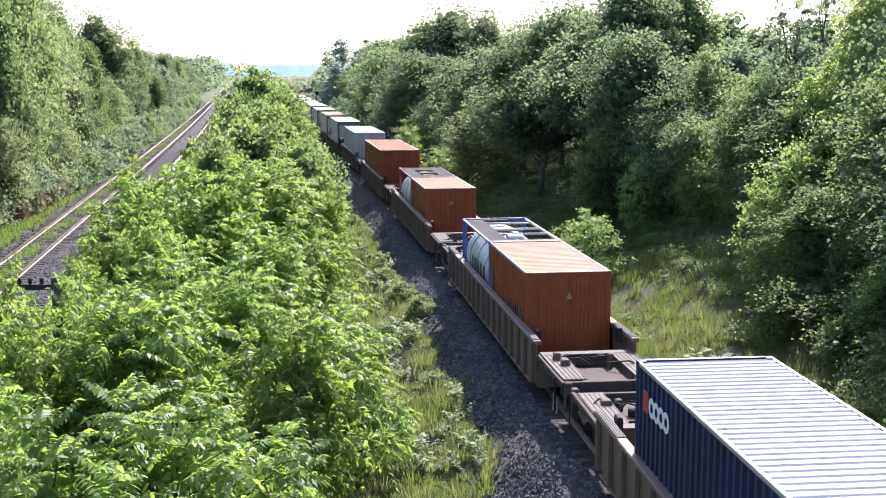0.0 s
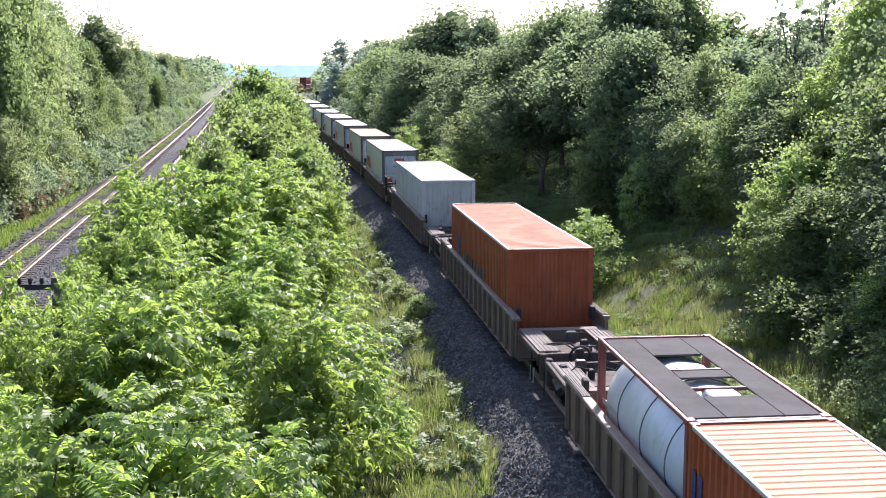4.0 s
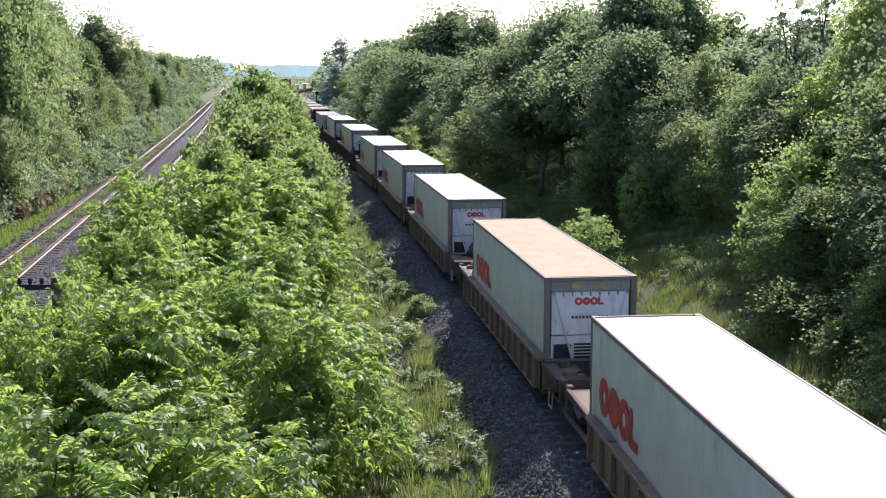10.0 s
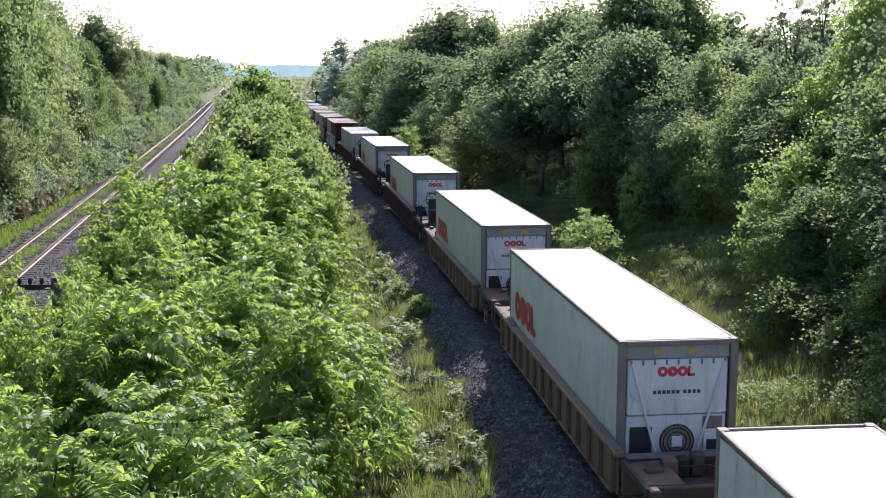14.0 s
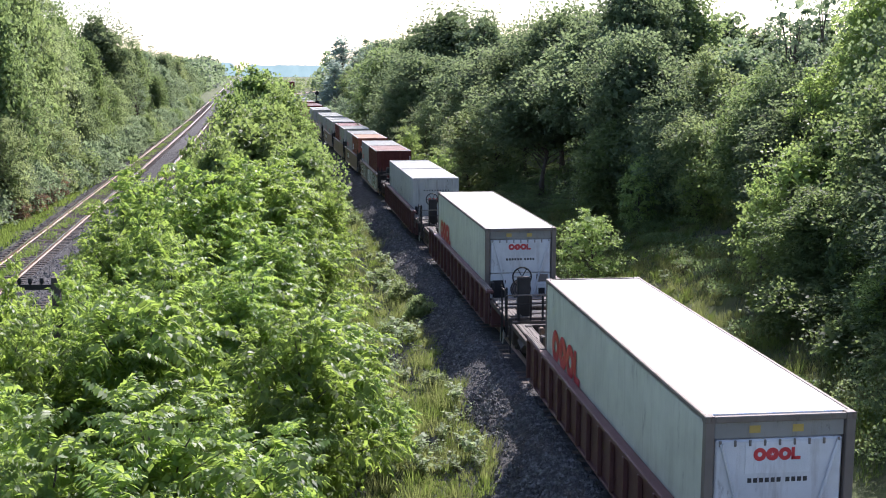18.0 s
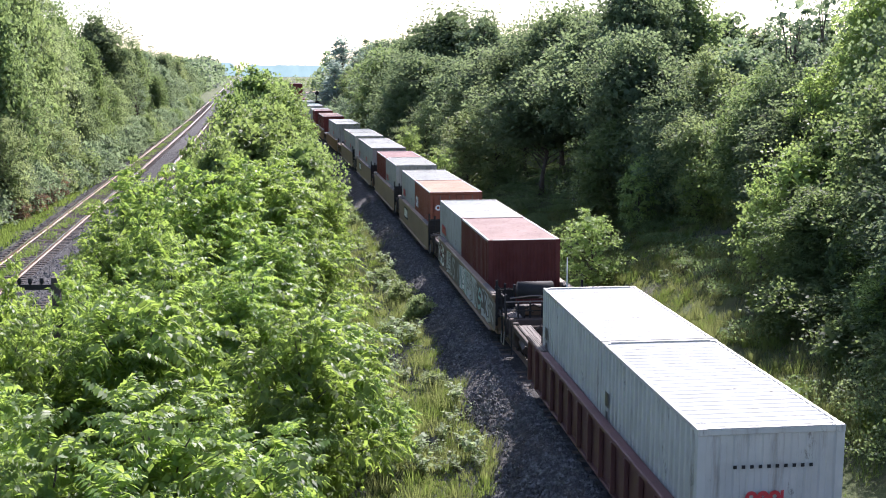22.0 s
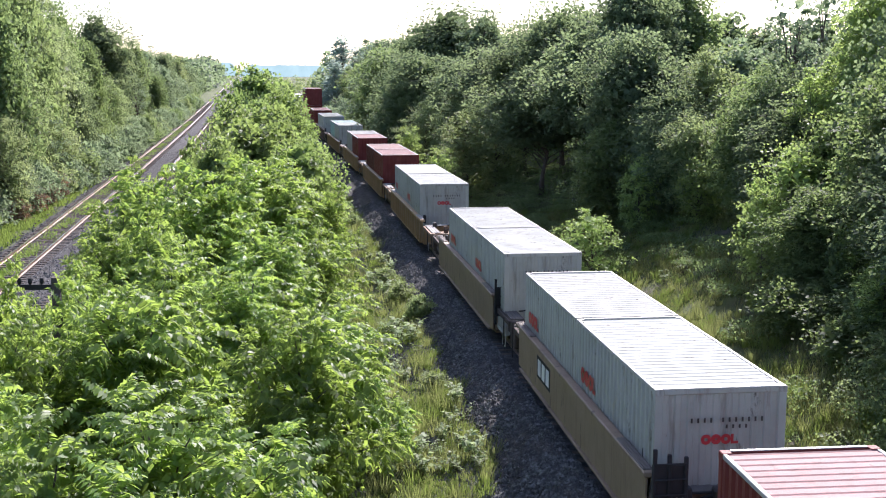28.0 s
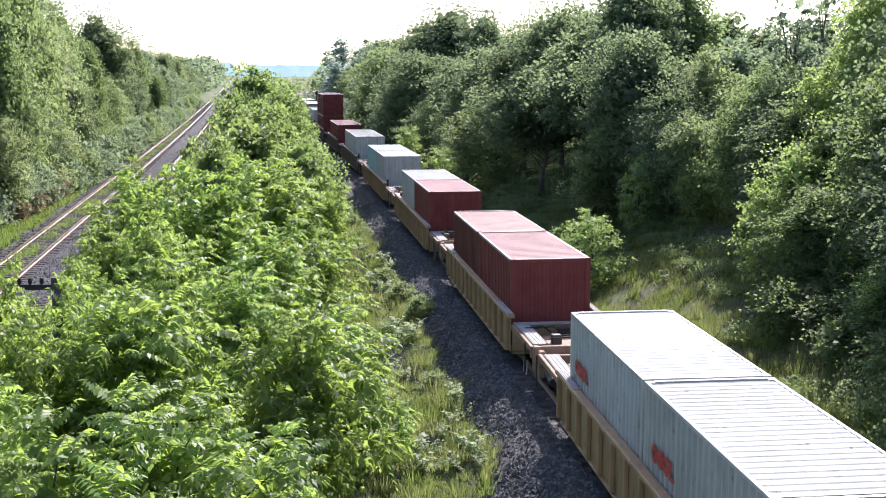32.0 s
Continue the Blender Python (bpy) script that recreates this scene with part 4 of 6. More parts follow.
def run_car(b0, b1, style, extras=""):
    """One car unit between two joints of the train, in stock lengths."""
    L = b1 - b0
    top, mat, word = {"dark": (1.5, "car_dark", "dark brown"), "low": (1.2, "car_tan", "dusty tan"), "maroon": (1.45, "car_red", "maroon"), "tall": (1.5, "car_buff", "dusty buff flat-sided"), "yellow": (1.42, "car_yellow", "weathered yellow ribbed")}[style]
    plat = min(3.3, max(1.55, (L - 13.2) / 2))

    def make():
        ob = well_car(L, plat, top, M[mat], style)
        f = -L / 2 + 0.45
        if "brake" in extras:
            end_railing(ob, f, top, mat=mat)
            brake_stand(ob, f + 0.35, top - 0.1)
            for dy, z in ((-0.34, 0.86), (0.2, 1.02), (0.62, 1.06), (1.2, 1.16), (1.75, 1.16)):
                g = part("step_grating", box(-1.28, 1.28, f + dy, f + dy + 0.34, z, z + 0.05), M["grating"], ob, "ridged brown step grating across the car end")
                for k in range(4):
                    part("bar", box(-1.26, 1.26, f + dy + 0.03 + k * 0.085, f + dy + 0.055 + k * 0.085, z + 0.051, z + 0.066, c=0.003), M["grating_pale"], g)
        if "rail" in extras:
            end_railing(ob, f + 0.2, top - 0.25, mat=mat)
        if "machine" in extras:
            machine_deck(ob, f + 0.5, top)
        if "truss" in extras:
            part("deck_plate", box(-1.2, 1.28, f + 0.35, f + plat - 0.45, 1.085, 1.12), M["deck_tan"], ob, "dusty tan steel deck")
            part("centre_beam", box(-0.26, 0.26, f + 0.3, f + plat - 0.2, 1.124, 1.26, c=0.03), M["black"], ob)
            # dark sheet laid over the left deck to stand for its shade
            part("shade_plate", box(-1.18, -0.3, f + 0.5, f + plat - 0.4, 1.124, 1.14), M["deck"], ob, "dark sheet for the shaded left of the deck")
            for y, z, dz in ((f + 0.1, 1.42, 0.1), (f - 0.12, 1.28, 0.07), (f - 0.2, 1.02, 0.12)):
                part("truss_rail", box(-1.3, 1.3, y - 0.06, y + 0.06, z, z + dz), M["deck"], ob)
            part("end_step", box(-1.25, 1.25, f - 0.42, f - 0.24, 1.0, 1.04), M["grating"], ob)
            for k in range(7):
                x = -1.1 + k * 0.36
                part("truss_brace", Build().tube([(x, f - 0.12, 1.12), (x + (0.2 if k % 2 else -0.2), f + 0.08, 1.44)], 0.03, 5), M["black"], ob)
            for x, dy, z in ((-1.36, 0.0, 1.85), (-1.36, 0.5, 1.8), (1.38, -0.15, 1.98), (1.38, 0.25, 2.0), (1.4, 0.62, 1.75)):
                part("railing_post", Build().tube([(x, f + dy, 0.7), (x, f + dy, z)], 0.04, 6), M["black"], ob)
                part("post_cap", box(x - 0.1, x + 0.1, f + dy - 0.035, f + dy + 0.035, z, z + 0.03), M["black"], ob)
            for k in range(4):
                part("air_pipe", Build().tube([(-1.34 + 0.1 * k, f + 0.3 + 0.4 * k, 1.15), (-1.3 + 0.06 * k, f + 0.5 + 0.4 * k, 1.45), (-1.0, f + 0.75 + 0.35 * k, 1.18)], 0.03, 6), M["black"], ob)
            part("valve_box", box(-1.2, -0.92, f + 1.0, f + 1.28, 1.13, 1.72, c=0.05), M["rust_orange"], ob, "rusty orange valve box")
            part("valve_box", box(-1.32, -1.2, f + 1.35, f + 1.75, 1.13, 1.75, c=0.05), M["black"], ob, "black valve box")
            part("hand_wheel", Build().tube([(1.32, f + 0.95, 1.5), (1.48, f + 0.95, 1.5)], 0.33, 22), M["black"], ob, "heavy black brake drum")
            part("brake_drum", Build().tube([(1.3, f - 0.35, 1.0), (1.55, f - 0.35, 1.0)], 0.42, 22), M["deck"], ob, "grimy round brake drum")
            part("coupling_gear", box(-0.7, 0.7, f - 0.5, f - 0.12, 0.6, 0.95, c=0.06), M["black"], ob)
        if "gear" in extras:
            for x in (-0.15, 1.32):
                part("hand_wheel", Build().ring((x, f - 0.02, 1.02), "y", 0.27, 0.035, 20, 6), M["black"], ob)
                part("gear_box", box(x - 0.12, x + 0.12, f, f + 0.2, 0.8, 1.2, c=0.04), M["black"], ob)
            for k in range(5):
                part("air_pipe", Build().tube([(-0.9 + k * 0.35, f + 0.1, 0.85), (-0.8 + k * 0.35, f + 0.35, 1.02), (-0.75 + k * 0.3, f + 0.7, 0.95)], 0.025, 6), M["steel"], ob)
        if style == "tall":
            e = -(L - 2 * plat) / 2
            part("end_bracket", box(-1.38, -0.78, e - 0.5, e - 0.4, 0.85, 1.75, c=0.04), M["black"], ob, "tall black end bracket")
            for x, dz in ((-1.36, 2.05), (-1.1, 1.95), (-0.8, 1.9), (1.36, 2.0)):
                part("grab_post", box(x - 0.035, x + 0.035, e - 0.56, e - 0.5, 0.6, dz, c=0.01), M["black"], ob)
            for k in range(4):
                part("rung", Build().tube([(-1.37, e - 0.58, 0.95 + k * 0.28), (-0.8, e - 0.58, 0.95 + k * 0.28)], 0.018, 5), M["black"], ob)
            part("hose", Build().tube([(-0.7, e - 0.4, 1.0), (-0.2, e - 0.6, 1.25), (0.4, e - 0.5, 1.0)], 0.03, 6), M["black"], ob)
        if "white" in extras:
            marks("lettering_plate", [(L * 0.2 - 1.15, 0.64, 1.65, 0.58)], M["black"], ob, ("side", -1.361), "black lettering plate")
            for k in range(3):
                marks("lettering_bar", [(L * 0.2 - k * 0.5, 0.72, 0.36, 0.42)], M["mark_white"], ob, ("side", -1.367), "white lettering block")
        if "spray" in extras:
            spray_paint(ob, L)
        return ob
    ob = stock(("car", style, round(L, 1), extras), make)
    tagged(ob, f"{word} steel well car rolling on the freight track", "well car", "cars of the train")
    s = (b0 + b1) / 2
    GO.append((ob, s, (0.0, 0.0)))
    return s


c = run_car(3.2, 26.2, "dark"); load_dry(c, 8.1, C40, "blue", "pale_roof", logo="blue", H=HIGH, wide=1.065)
c = run_car(26.2, 49.4, "dark"); load_dry(c, 31.46, C20, "orange", logo="small"); load_tank(c, 37.58, "frame_blue", "blue")
c = run_car(49.4, 72.8, "dark"); load_dry(c, 55.03, C20, "orange", logo="small"); load_tank(c, 61.15, "frame_red", "red")
c = run_car(72.8, 95.5, "dark", "gear"); load_dry(c, 77.5, C40, "orange", logo="arrow", H=HIGH, wide=1.065)
c = run_car(95.5, 116.5, "dark"); load_dry(c, 99.5, C40, "grey", "roof_pale", H=HIGH, wide=1.07)
c = run_car(116.5, 135.8, "low", "truss"); load_reefer(c, 121.18)
c = run_car(135.8, 153.7, "low"); load_reefer(c, 138.13, "tan_roof", True)
c = run_car(153.7, 171.8, "low"); load_reefer(c, 156.67)
c = run_car(171.8, 189.4, "low"); load_reefer(c, 174.5)
c = run_car(189.4, 208.4, "low"); load_reefer(c, 191.99)
c = run_car(208.4, 230.0, "maroon", "brake"); load_reefer(c, 212.94)
c = run_car(230.0, 251.9, "maroon", "brake"); load_reefer(c, 234.73)
c = run_car(251.9, 273.3, "maroon", "brake"); load_dry(c, 256.78, C20, "grey", "roof_pale", logo="plain"); load_dry(c, 262.92, C20, "grey", "roof_pale", logo="plain")
c = run_car(273.3, 291.4, "tall", "rail machine spray"); load_dry(c, 277.61, C20, "brown"); load_dry(c, 283.72, C20, "white", logo="round")
c = run_car(291.4, 307.1, "tall", "white"); load_dry(c, 293.13, C20, "rust_orange", doors=True, logo="white"); load_dry(c, 299.27, C20, "white", logo="round")
c = run_car(307.1, 322.7, "tall"); load_dry(c, 308.73, C20, "white", logo="round"); load_dry(c, 314.87, C20, "red")
c = run_car(322.7, 338.2, "tall", "white"); load_dry(c, 324.28, C20, "white", logo="round"); load_dry(c, 330.42, C20, "white", logo="round")
c = run_car(338.2, 357.2, "tall"); load_dry(c, 339.9, C20, "white", logo="round"); load_dry(c, 346.05, C20, "white", logo="round")
c = run_car(357.2, 378.3, "yellow", "gear"); load_dry(c, 362.21, C20, "white", logo="round"); load_dry(c, 368.37, C20, "grey", "roof_pale", logo="round")
c = run_car(378.3, 398.3, "yellow"); load_dry(c, 382.15, C20, "red"); load_dry(c, 388.28, C20, "brown")
c = run_car(398.3, 419.4, "yellow"); load_dry(c, 401.9, C20, "red"); load_dry(c, 408.02, C20, "white")
c = run_car(419.4, 442.2, "yellow"); load_dry(c, 424.5, C20, "grey"); load_dry(c, 430.62, C20, "teal")
c = run_car(442.2, 465.1, "dark"); load_dry(c, 447.5, C40, "grey")
c = run_car(465.1, 486.5, "dark"); load_dry(c, 468.95, C40, "red")
c = run_car(486.5, 509.7, "dark"); load_dry(c, 492.0, C40, "red"); load_dry(c, 492.0, C40, "red", z=STD, where="stacked on another container")
c = run_car(509.7, 530.6, "dark"); load_dry(c, 513.8, C40, "grey")
c = run_car(530.6, 551.7, "dark"); load_reefer(c, 534.65)
c = run_car(551.7, 572.6, "dark"); load_reefer(c, 556.0)


def motions():
    """The train rolls towards and under the bridge."""
    for ob, s, (dy, dz) in GO:
        rows = []
        for k in range(17):
            t = k * 2.0
            rows.append((t, on_line(s - SPEED * t - SLOW * t * t / 2) @ pose(0, dy, dz)))
        walk(ob, rows)


# ---- plants ----
def fast_mesh(name, v, quads, mats, which=None):
    """A mesh of quads from arrays."""
    me = bpy.data.meshes.new(name)
    v = np.asarray(v, np.float32).reshape(-1, 3)
    q = np.asarray(quads, np.int32).reshape(-1, 4)
    me.vertices.add(len(v))
    me.vertices.foreach_set("co", v.ravel())
    me.loops.add(q.size)
    me.loops.foreach_set("vertex_index", q.ravel())
    me.polygons.add(len(q))
    me.polygons.foreach_set("loop_start", np.arange(0, q.size, 4, dtype=np.int32))
    me.update(calc_edges=True)
    for m in mats:
        me.materials.append(m)
    return me


def unit(a):
    return a / np.maximum(np.linalg.norm(a, axis=-1, keepdims=True), 1e-6)


def leaf_quads(rng, p, d, size, wide=0.36, droop=0.12, tilt=0.5):
    """Folded rhombic leaves at p along d."""
    n = len(p)
    d = unit(d)
    side = unit(np.cross(d, unit(rng.normal(size=(n, 3)) * tilt + [0, 0, 1.0])))
    s = np.broadcast_to(np.asarray(size, float), (n,))[:, None]
    down = np.array([0, 0, -1.0])
    mid = p + d * s * 0.45
    v = np.stack([p, mid + side * s * wide, p + d * s + down * s * droop, mid - side * s * wide], 1)
    v[:, 1, 2] += 0.06 * s[:, 0]
    v[:, 3, 2] += 0.06 * s[:, 0]
    return v.reshape(-1, 3)


def pinnate(rng, p, d, length, pairs=8):
    """Compound leaves: narrow leaflets in pairs hanging along an arching stalk."""
    n = len(p)
    d = unit(d)
    side = unit(np.cross(d, unit(rng.normal(size=(n, 3)) * 0.25 + [0, 0, 1.0])))
    L = np.broadcast_to(np.asarray(length, float), (n,))[:, None]
    bow = rng.uniform(0.12, 0.5, n)[:, None]
    out = []
    for k in range(pairs):
        t = 0.16 + 0.82 * k / (pairs - 1)
        base = p + d * L * t
        base[:, 2:] -= bow * L * t * t
        size = L[:, 0] * (0.29 - 0.22 * abs(t - 0.45))
        for sg in (-1, 1):
            dd = side * sg * 0.9 + d * 0.4 + np.array([0, 0, -0.25 - 0.35 * t])
            out.append(leaf_quads(rng, base, dd, size * 1.1, 0.25, 0.15))
    tip = p + d * L
    tip[:, 2:] -= bow * L
    out.append(leaf_quads(rng, tip, d + [0, 0, -0.8], L[:, 0] * 0.22, 0.17))
    return np.concatenate(out)


def crown_tips(rng, n, H, R, low, shape, inner=0.45):
    """Twig tips in an uneven crown."""
    zf = rng.uniform(0, 1, n) ** (0.8 if shape != "cone" else 1.25)
    if shape == "cone":
        prof = 1.02 - zf
    elif shape == "column":
        prof = np.sqrt(np.clip(1 - (2 * zf - 0.9) ** 2 * 0.8, 0.05, 1)) * 0.95
    else:
        prof = np.sqrt(np.clip(1 - ((zf - 0.42) / 0.6) ** 2, 0.04, 1))
    a = rng.uniform(0, 6.283, n)
    ph = rng.uniform(0, 6.283, 4)
    lump = 1 + 0.2 * np.sin(3 * a + ph[0] + 4 * zf) + 0.16 * np.sin(5 * a + ph[1] - 7 * zf) + 0.1 * np.sin(2 * a + ph[2] + 11 * zf)
    rho = R * prof * lump * (inner + (1 - inner) * np.sqrt(rng.uniform(0, 1, n)))
    z = low + (H - low) * zf * (0.94 + 0.06 * np.sin(3 * a + ph[3]))
    return np.stack([rho * np.cos(a), rho * np.sin(a), z], 1)


def spread_out(rng, pts, keep, up=1.0):
    """Picks well-spaced points out of a crowd."""
    got = [0]
    q = pts * [1, 1, up]
    d = np.linalg.norm(q - q[0], axis=1)
    while len(got) < keep:
        k = int(np.argmax(d))
        got.append(k)
        d = np.minimum(d, np.linalg.norm(q - q[k], axis=1))
    return pts[got]


def wood_mesh(rng, tips, H, r0, limbs, mat, lean=0.03, top=0.82):
    b = Build()
    bend = rng.normal(size=(6, 2)) * lean * H
    hs = np.linspace(0, H * top, 6)
    bend[0] = 0
    bend = np.cumsum(bend, 0) * 0.4
    stem = [(bend[i, 0], bend[i, 1], hs[i]) for i in range(6)]
    b.tube(stem, [r0 * (1.25 if i == 0 else 1 - 0.16 * i) for i in range(6)], 9)
    for t in tips[rng.permutation(len(tips))[:limbs]]:
        z0 = t[2] * rng.uniform(0.45, 0.75)
        z0 = min(z0, H * top * 0.95)
        x0, y0 = np.interp(z0, hs, bend[:, 0]), np.interp(z0, hs, bend[:, 1])
        r = r0 * rng.uniform(0.22, 0.42)
        m = ((x0 + t[0]) / 2 + rng.normal() * 0.12, (y0 + t[1]) / 2 + rng.normal() * 0.12, z0 + (t[2] - z0) * 0.62)
        at = len(b.v)
        b.tube([(x0, y0, z0), m, tuple(t)], [r, r * 0.6, r * 0.15], 5, False)
        b.f.append((9 * int(np.argmin(abs(hs - z0))), at, at + 1))
    return b.mesh("trunk", mat, True)


def bough_tree(name, seed, H, R, low, boughs, per, size, leaf, shape="round", br=0.9, limbs=22, r0=None, core=0.2, flat=0.85, air=0.0):
    """A tree whose crown is made of separate leafy boughs: domes of leaves, lit on top and dark beneath."""
    rng = np.random.default_rng(seed)
    tips = spread_out(rng, crown_tips(rng, boughs * 5, H - br * 0.4, R - br * 0.45, low + br * 0.3, shape, 0.5), boughs, 0.9)
    rb = br * rng.uniform(0.4, 1.6, boughs) * np.where(rng.uniform(size=boughs) < air, 0.5, 1.0)
    n = boughs * per
    who = np.repeat(np.arange(boughs), per)
    dirs = unit(rng.normal(size=(n, 3)))
    dirs[:, 2] = np.where(rng.uniform(size=n) < 0.78, np.abs(dirs[:, 2]), dirs[:, 2])
    wob = 1 + 0.3 * np.sin(4 * np.arctan2(dirs[:, 1], dirs[:, 0]) + who * 1.7) * (1 - np.abs(dirs[:, 2]))
    off = dirs * (rb[who] * wob * rng.uniform(0.1, 1.25, n) ** 0.5)[:, None] * [1, 1, flat]
    p = tips[who] + off
    p[:, 2] = np.maximum(p[:, 2] - 0.12 * rb[who], 0.12)
    d = dirs * 0.8 + rng.normal(size=(n, 3)) * 0.5 + [0, 0, -0.12]
    v = [leaf_quads(rng, p, d, size * rng.uniform(0.6, 1.3, n), 0.38, 0.12, 0.85)]
    # oversized leaves hidden inside the crown, added to stop light passing through
    m = int(n * core)
    q = crown_tips(rng, m, H * 0.9, R * 0.72, low, shape, 0.05)
    v.append(leaf_quads(rng, q, rng.normal(size=(m, 3)), size * rng.uniform(1.8, 3.2, m), 0.42))
    v = np.concatenate(v)
    crown = fast_mesh("crown", v, np.arange(len(v)).reshape(-1, 4), [M[leaf]])
    return name, wood_mesh(rng, tips, H, r0 or H * 0.014, limbs, M["bark"]), crown


def plume_tree(name, seed, H, R, plumes, leaf, frond=0.72):
    """A bushy young tree: plumes of arching feather leaves at the ends of its branches."""
    rng = np.random.default_rng(seed)
    tips = spread_out(rng, crown_tips(rng, plumes * 6, H - 0.3, R - 0.25, 0.6, "round", 0.8), plumes, 0.8)
    axis = unit(unit(tips - [0, 0, H * 0.35]) * 0.8 + np.array([0, 0, 0.75]) + rng.normal(size=(plumes, 3)) * 0.2)
    P, D, Ls = [], [], []
    for tip, ax in zip(tips, axis):
        big = rng.uniform(0.75, 1.2)
        for back, out in ((0.0, 0.0), (0.34, 0.16), (0.62, 0.24)):
            a0 = rng.uniform(0, 6.283)
            at = tip - ax * back * big + np.array([math.cos(a0), math.sin(a0), 0]) * out * big
            k = 9 if back == 0 else 7 if back < 0.5 else 4
            a = a0 + np.arange(k) * 6.283 / k + rng.normal(size=k) * 0.25
            u1 = unit(np.cross(ax, [0.3, 0.2, 1.0]))
            u2 = np.cross(ax, u1)
            rise = rng.uniform(0.5, 1.6, k) if back == 0 else rng.uniform(0.1, 0.9, k)
            D.append(np.cos(a)[:, None] * u1 + np.sin(a)[:, None] * u2 + rise[:, None] * ax)
            P.append(np.repeat(at[None], k, 0) + rng.normal(size=(k, 3)) * 0.03)
            Ls.append(frond * big * rng.uniform(0.7, 1.15, k) * (0.85 if back == 0 else 1.0))
    inner = crown_tips(rng, 120, H * 0.74, R * 0.72, 0.3, "round", 0.35)
    a = rng.uniform(0, 6.283, 120)
    P.append(inner)
    D.append(np.stack([np.cos(a), np.sin(a), rng.uniform(-0.2, 0.5, 120)], 1))
    Ls.append(frond * rng.uniform(0.8, 1.2, 120))
    P, D, Ls = np.concatenate(P), np.concatenate(D), np.concatenate(Ls)
    P[:, 2] = np.maximum(P[:, 2], 0.3)
    # hidden core of extra leaves, added to darken the gaps between plumes
    q = crown_tips(rng, 3600, H * 0.78, R * 0.66, 0.3, "round", 0.05)
    v = np.concatenate([pinnate(rng, P, D, Ls), leaf_quads(rng, q, rng.normal(size=(3600, 3)), rng.uniform(0.13, 0.23, 3600), 0.3)])
    v[:, 2] = np.maximum(v[:, 2], 0.05)
    crown = fast_mesh("crown", v, np.arange(len(v)).reshape(-1, 4), [M[leaf]])
    return name, wood_mesh(rng, tips, H, 0.07, plumes, M["bark"]), crown


def needle_tree(name, seed, H, R, low, n_tips, per, size, leaf, shape="round", clump=0.55, limbs=16, r0=None, flat=0.3):
    """An evergreen of trunk, limbs and needle sprays."""
    rng = np.random.default_rng(seed)
    tips = crown_tips(rng, n_tips, H, R, low, shape)
    n = n_tips * per
    who = np.repeat(np.arange(n_tips), per)
    off = rng.normal(size=(n, 3)) * clump * np.array([1, 1, flat])
    off[:, 2] -= 0.3 * (off[:, 0] ** 2 + off[:, 1] ** 2) / clump
    p = tips[who] + off
    p[:, 2] = np.maximum(p[:, 2], 0.12)
    d = unit(p - np.array([0, 0, H * 0.42])) * 0.7 + unit(off) * 0.8 + rng.normal(size=(n, 3)) * 0.5 + np.array([0, 0, 0.1])
    d[:, 2] *= 0.6
    v = leaf_quads(rng, p, d, size * rng.uniform(0.6, 1.3, n))
    crown = fast_mesh("crown", v, np.arange(len(v)).reshape(-1, 4), [M[leaf]])
    wood = wood_mesh(rng, tips, H, r0 or H * 0.014, limbs, M["bark"])
    return name, wood, crown


KINDS = {
    "walnut": [plume_tree("sapling_tree", 10 + k, 5.0, 2.0, 24, "leaf_walnut", 0.7) for k in range(4)],
    "elm": [bough_tree("sapling_tree", 15 + k, 5.0, 2.0, 0.3, 60, 90, 0.19, "leaf_elm", "column" if k == 1 else "round", 0.5, 26, 0.07) for k in range(3)],
    "oak": [bough_tree("broadleaf_tree", 20 + k, 12.0, 3.8, 0.5, 80, 175, 0.24, ("leaf_oak", "leaf_bush")[k % 2], br=1.25, limbs=30) for k in range(4)],
    "canopy": [bough_tree("broadleaf_tree", 25 + k, 12.0, 4.0, 4.6, 74, 175, 0.24, "leaf_oak", br=1.2, limbs=30) for k in range(3)],
    "ash": [bough_tree("slender_tree", 30 + k, 14.0, 2.4, 2.2, 46, 85, 0.21, "leaf_ash", "column", 0.8, 40, 0.15, 0.02, air=0.6) for k in range(3)],
    "lime": [bough_tree("broadleaf_tree", 40 + k, 11.0, 3.2, 0.5, 78, 160, 0.18, "leaf_lime", br=0.95, limbs=30, core=0.1, air=0.2) for k in range(3)],
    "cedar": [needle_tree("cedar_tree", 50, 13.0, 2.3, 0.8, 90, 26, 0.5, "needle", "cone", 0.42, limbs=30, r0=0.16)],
    "poplar": [bough_tree("poplar_sapling", 90 + k, 5.0, 1.6, 0.4, 48, 85, 0.12, "leaf_poplar", "column" if k else "round", 0.42, 34, 0.045, 0.08, air=0.35) for k in range(3)],
    "aspen": [bough_tree("slender_tree", 95 + k, 9.0, 1.9, 0.8, 90, 110, 0.13, "leaf_poplar", "column", 0.5, 46, 0.07, 0.06, air=0.35) for k in range(2)],
    "shrub": [bough_tree("shrub", 60 + k, 2.6, 1.5, 0.1, 30, 55, 0.18, ("leaf_bush", "leaf_lime", "leaf_ash")[k], br=0.5, limbs=14, r0=0.03) for k in range(3)],
    "far": [bough_tree("broadleaf_tree", 70 + k, 12.0, 3.9, 0.5, 60, 46, 0.5, ("leaf_oak", "leaf_ash", "leaf_oak")[k], br=1.25, limbs=8) for k in range(3)],
}
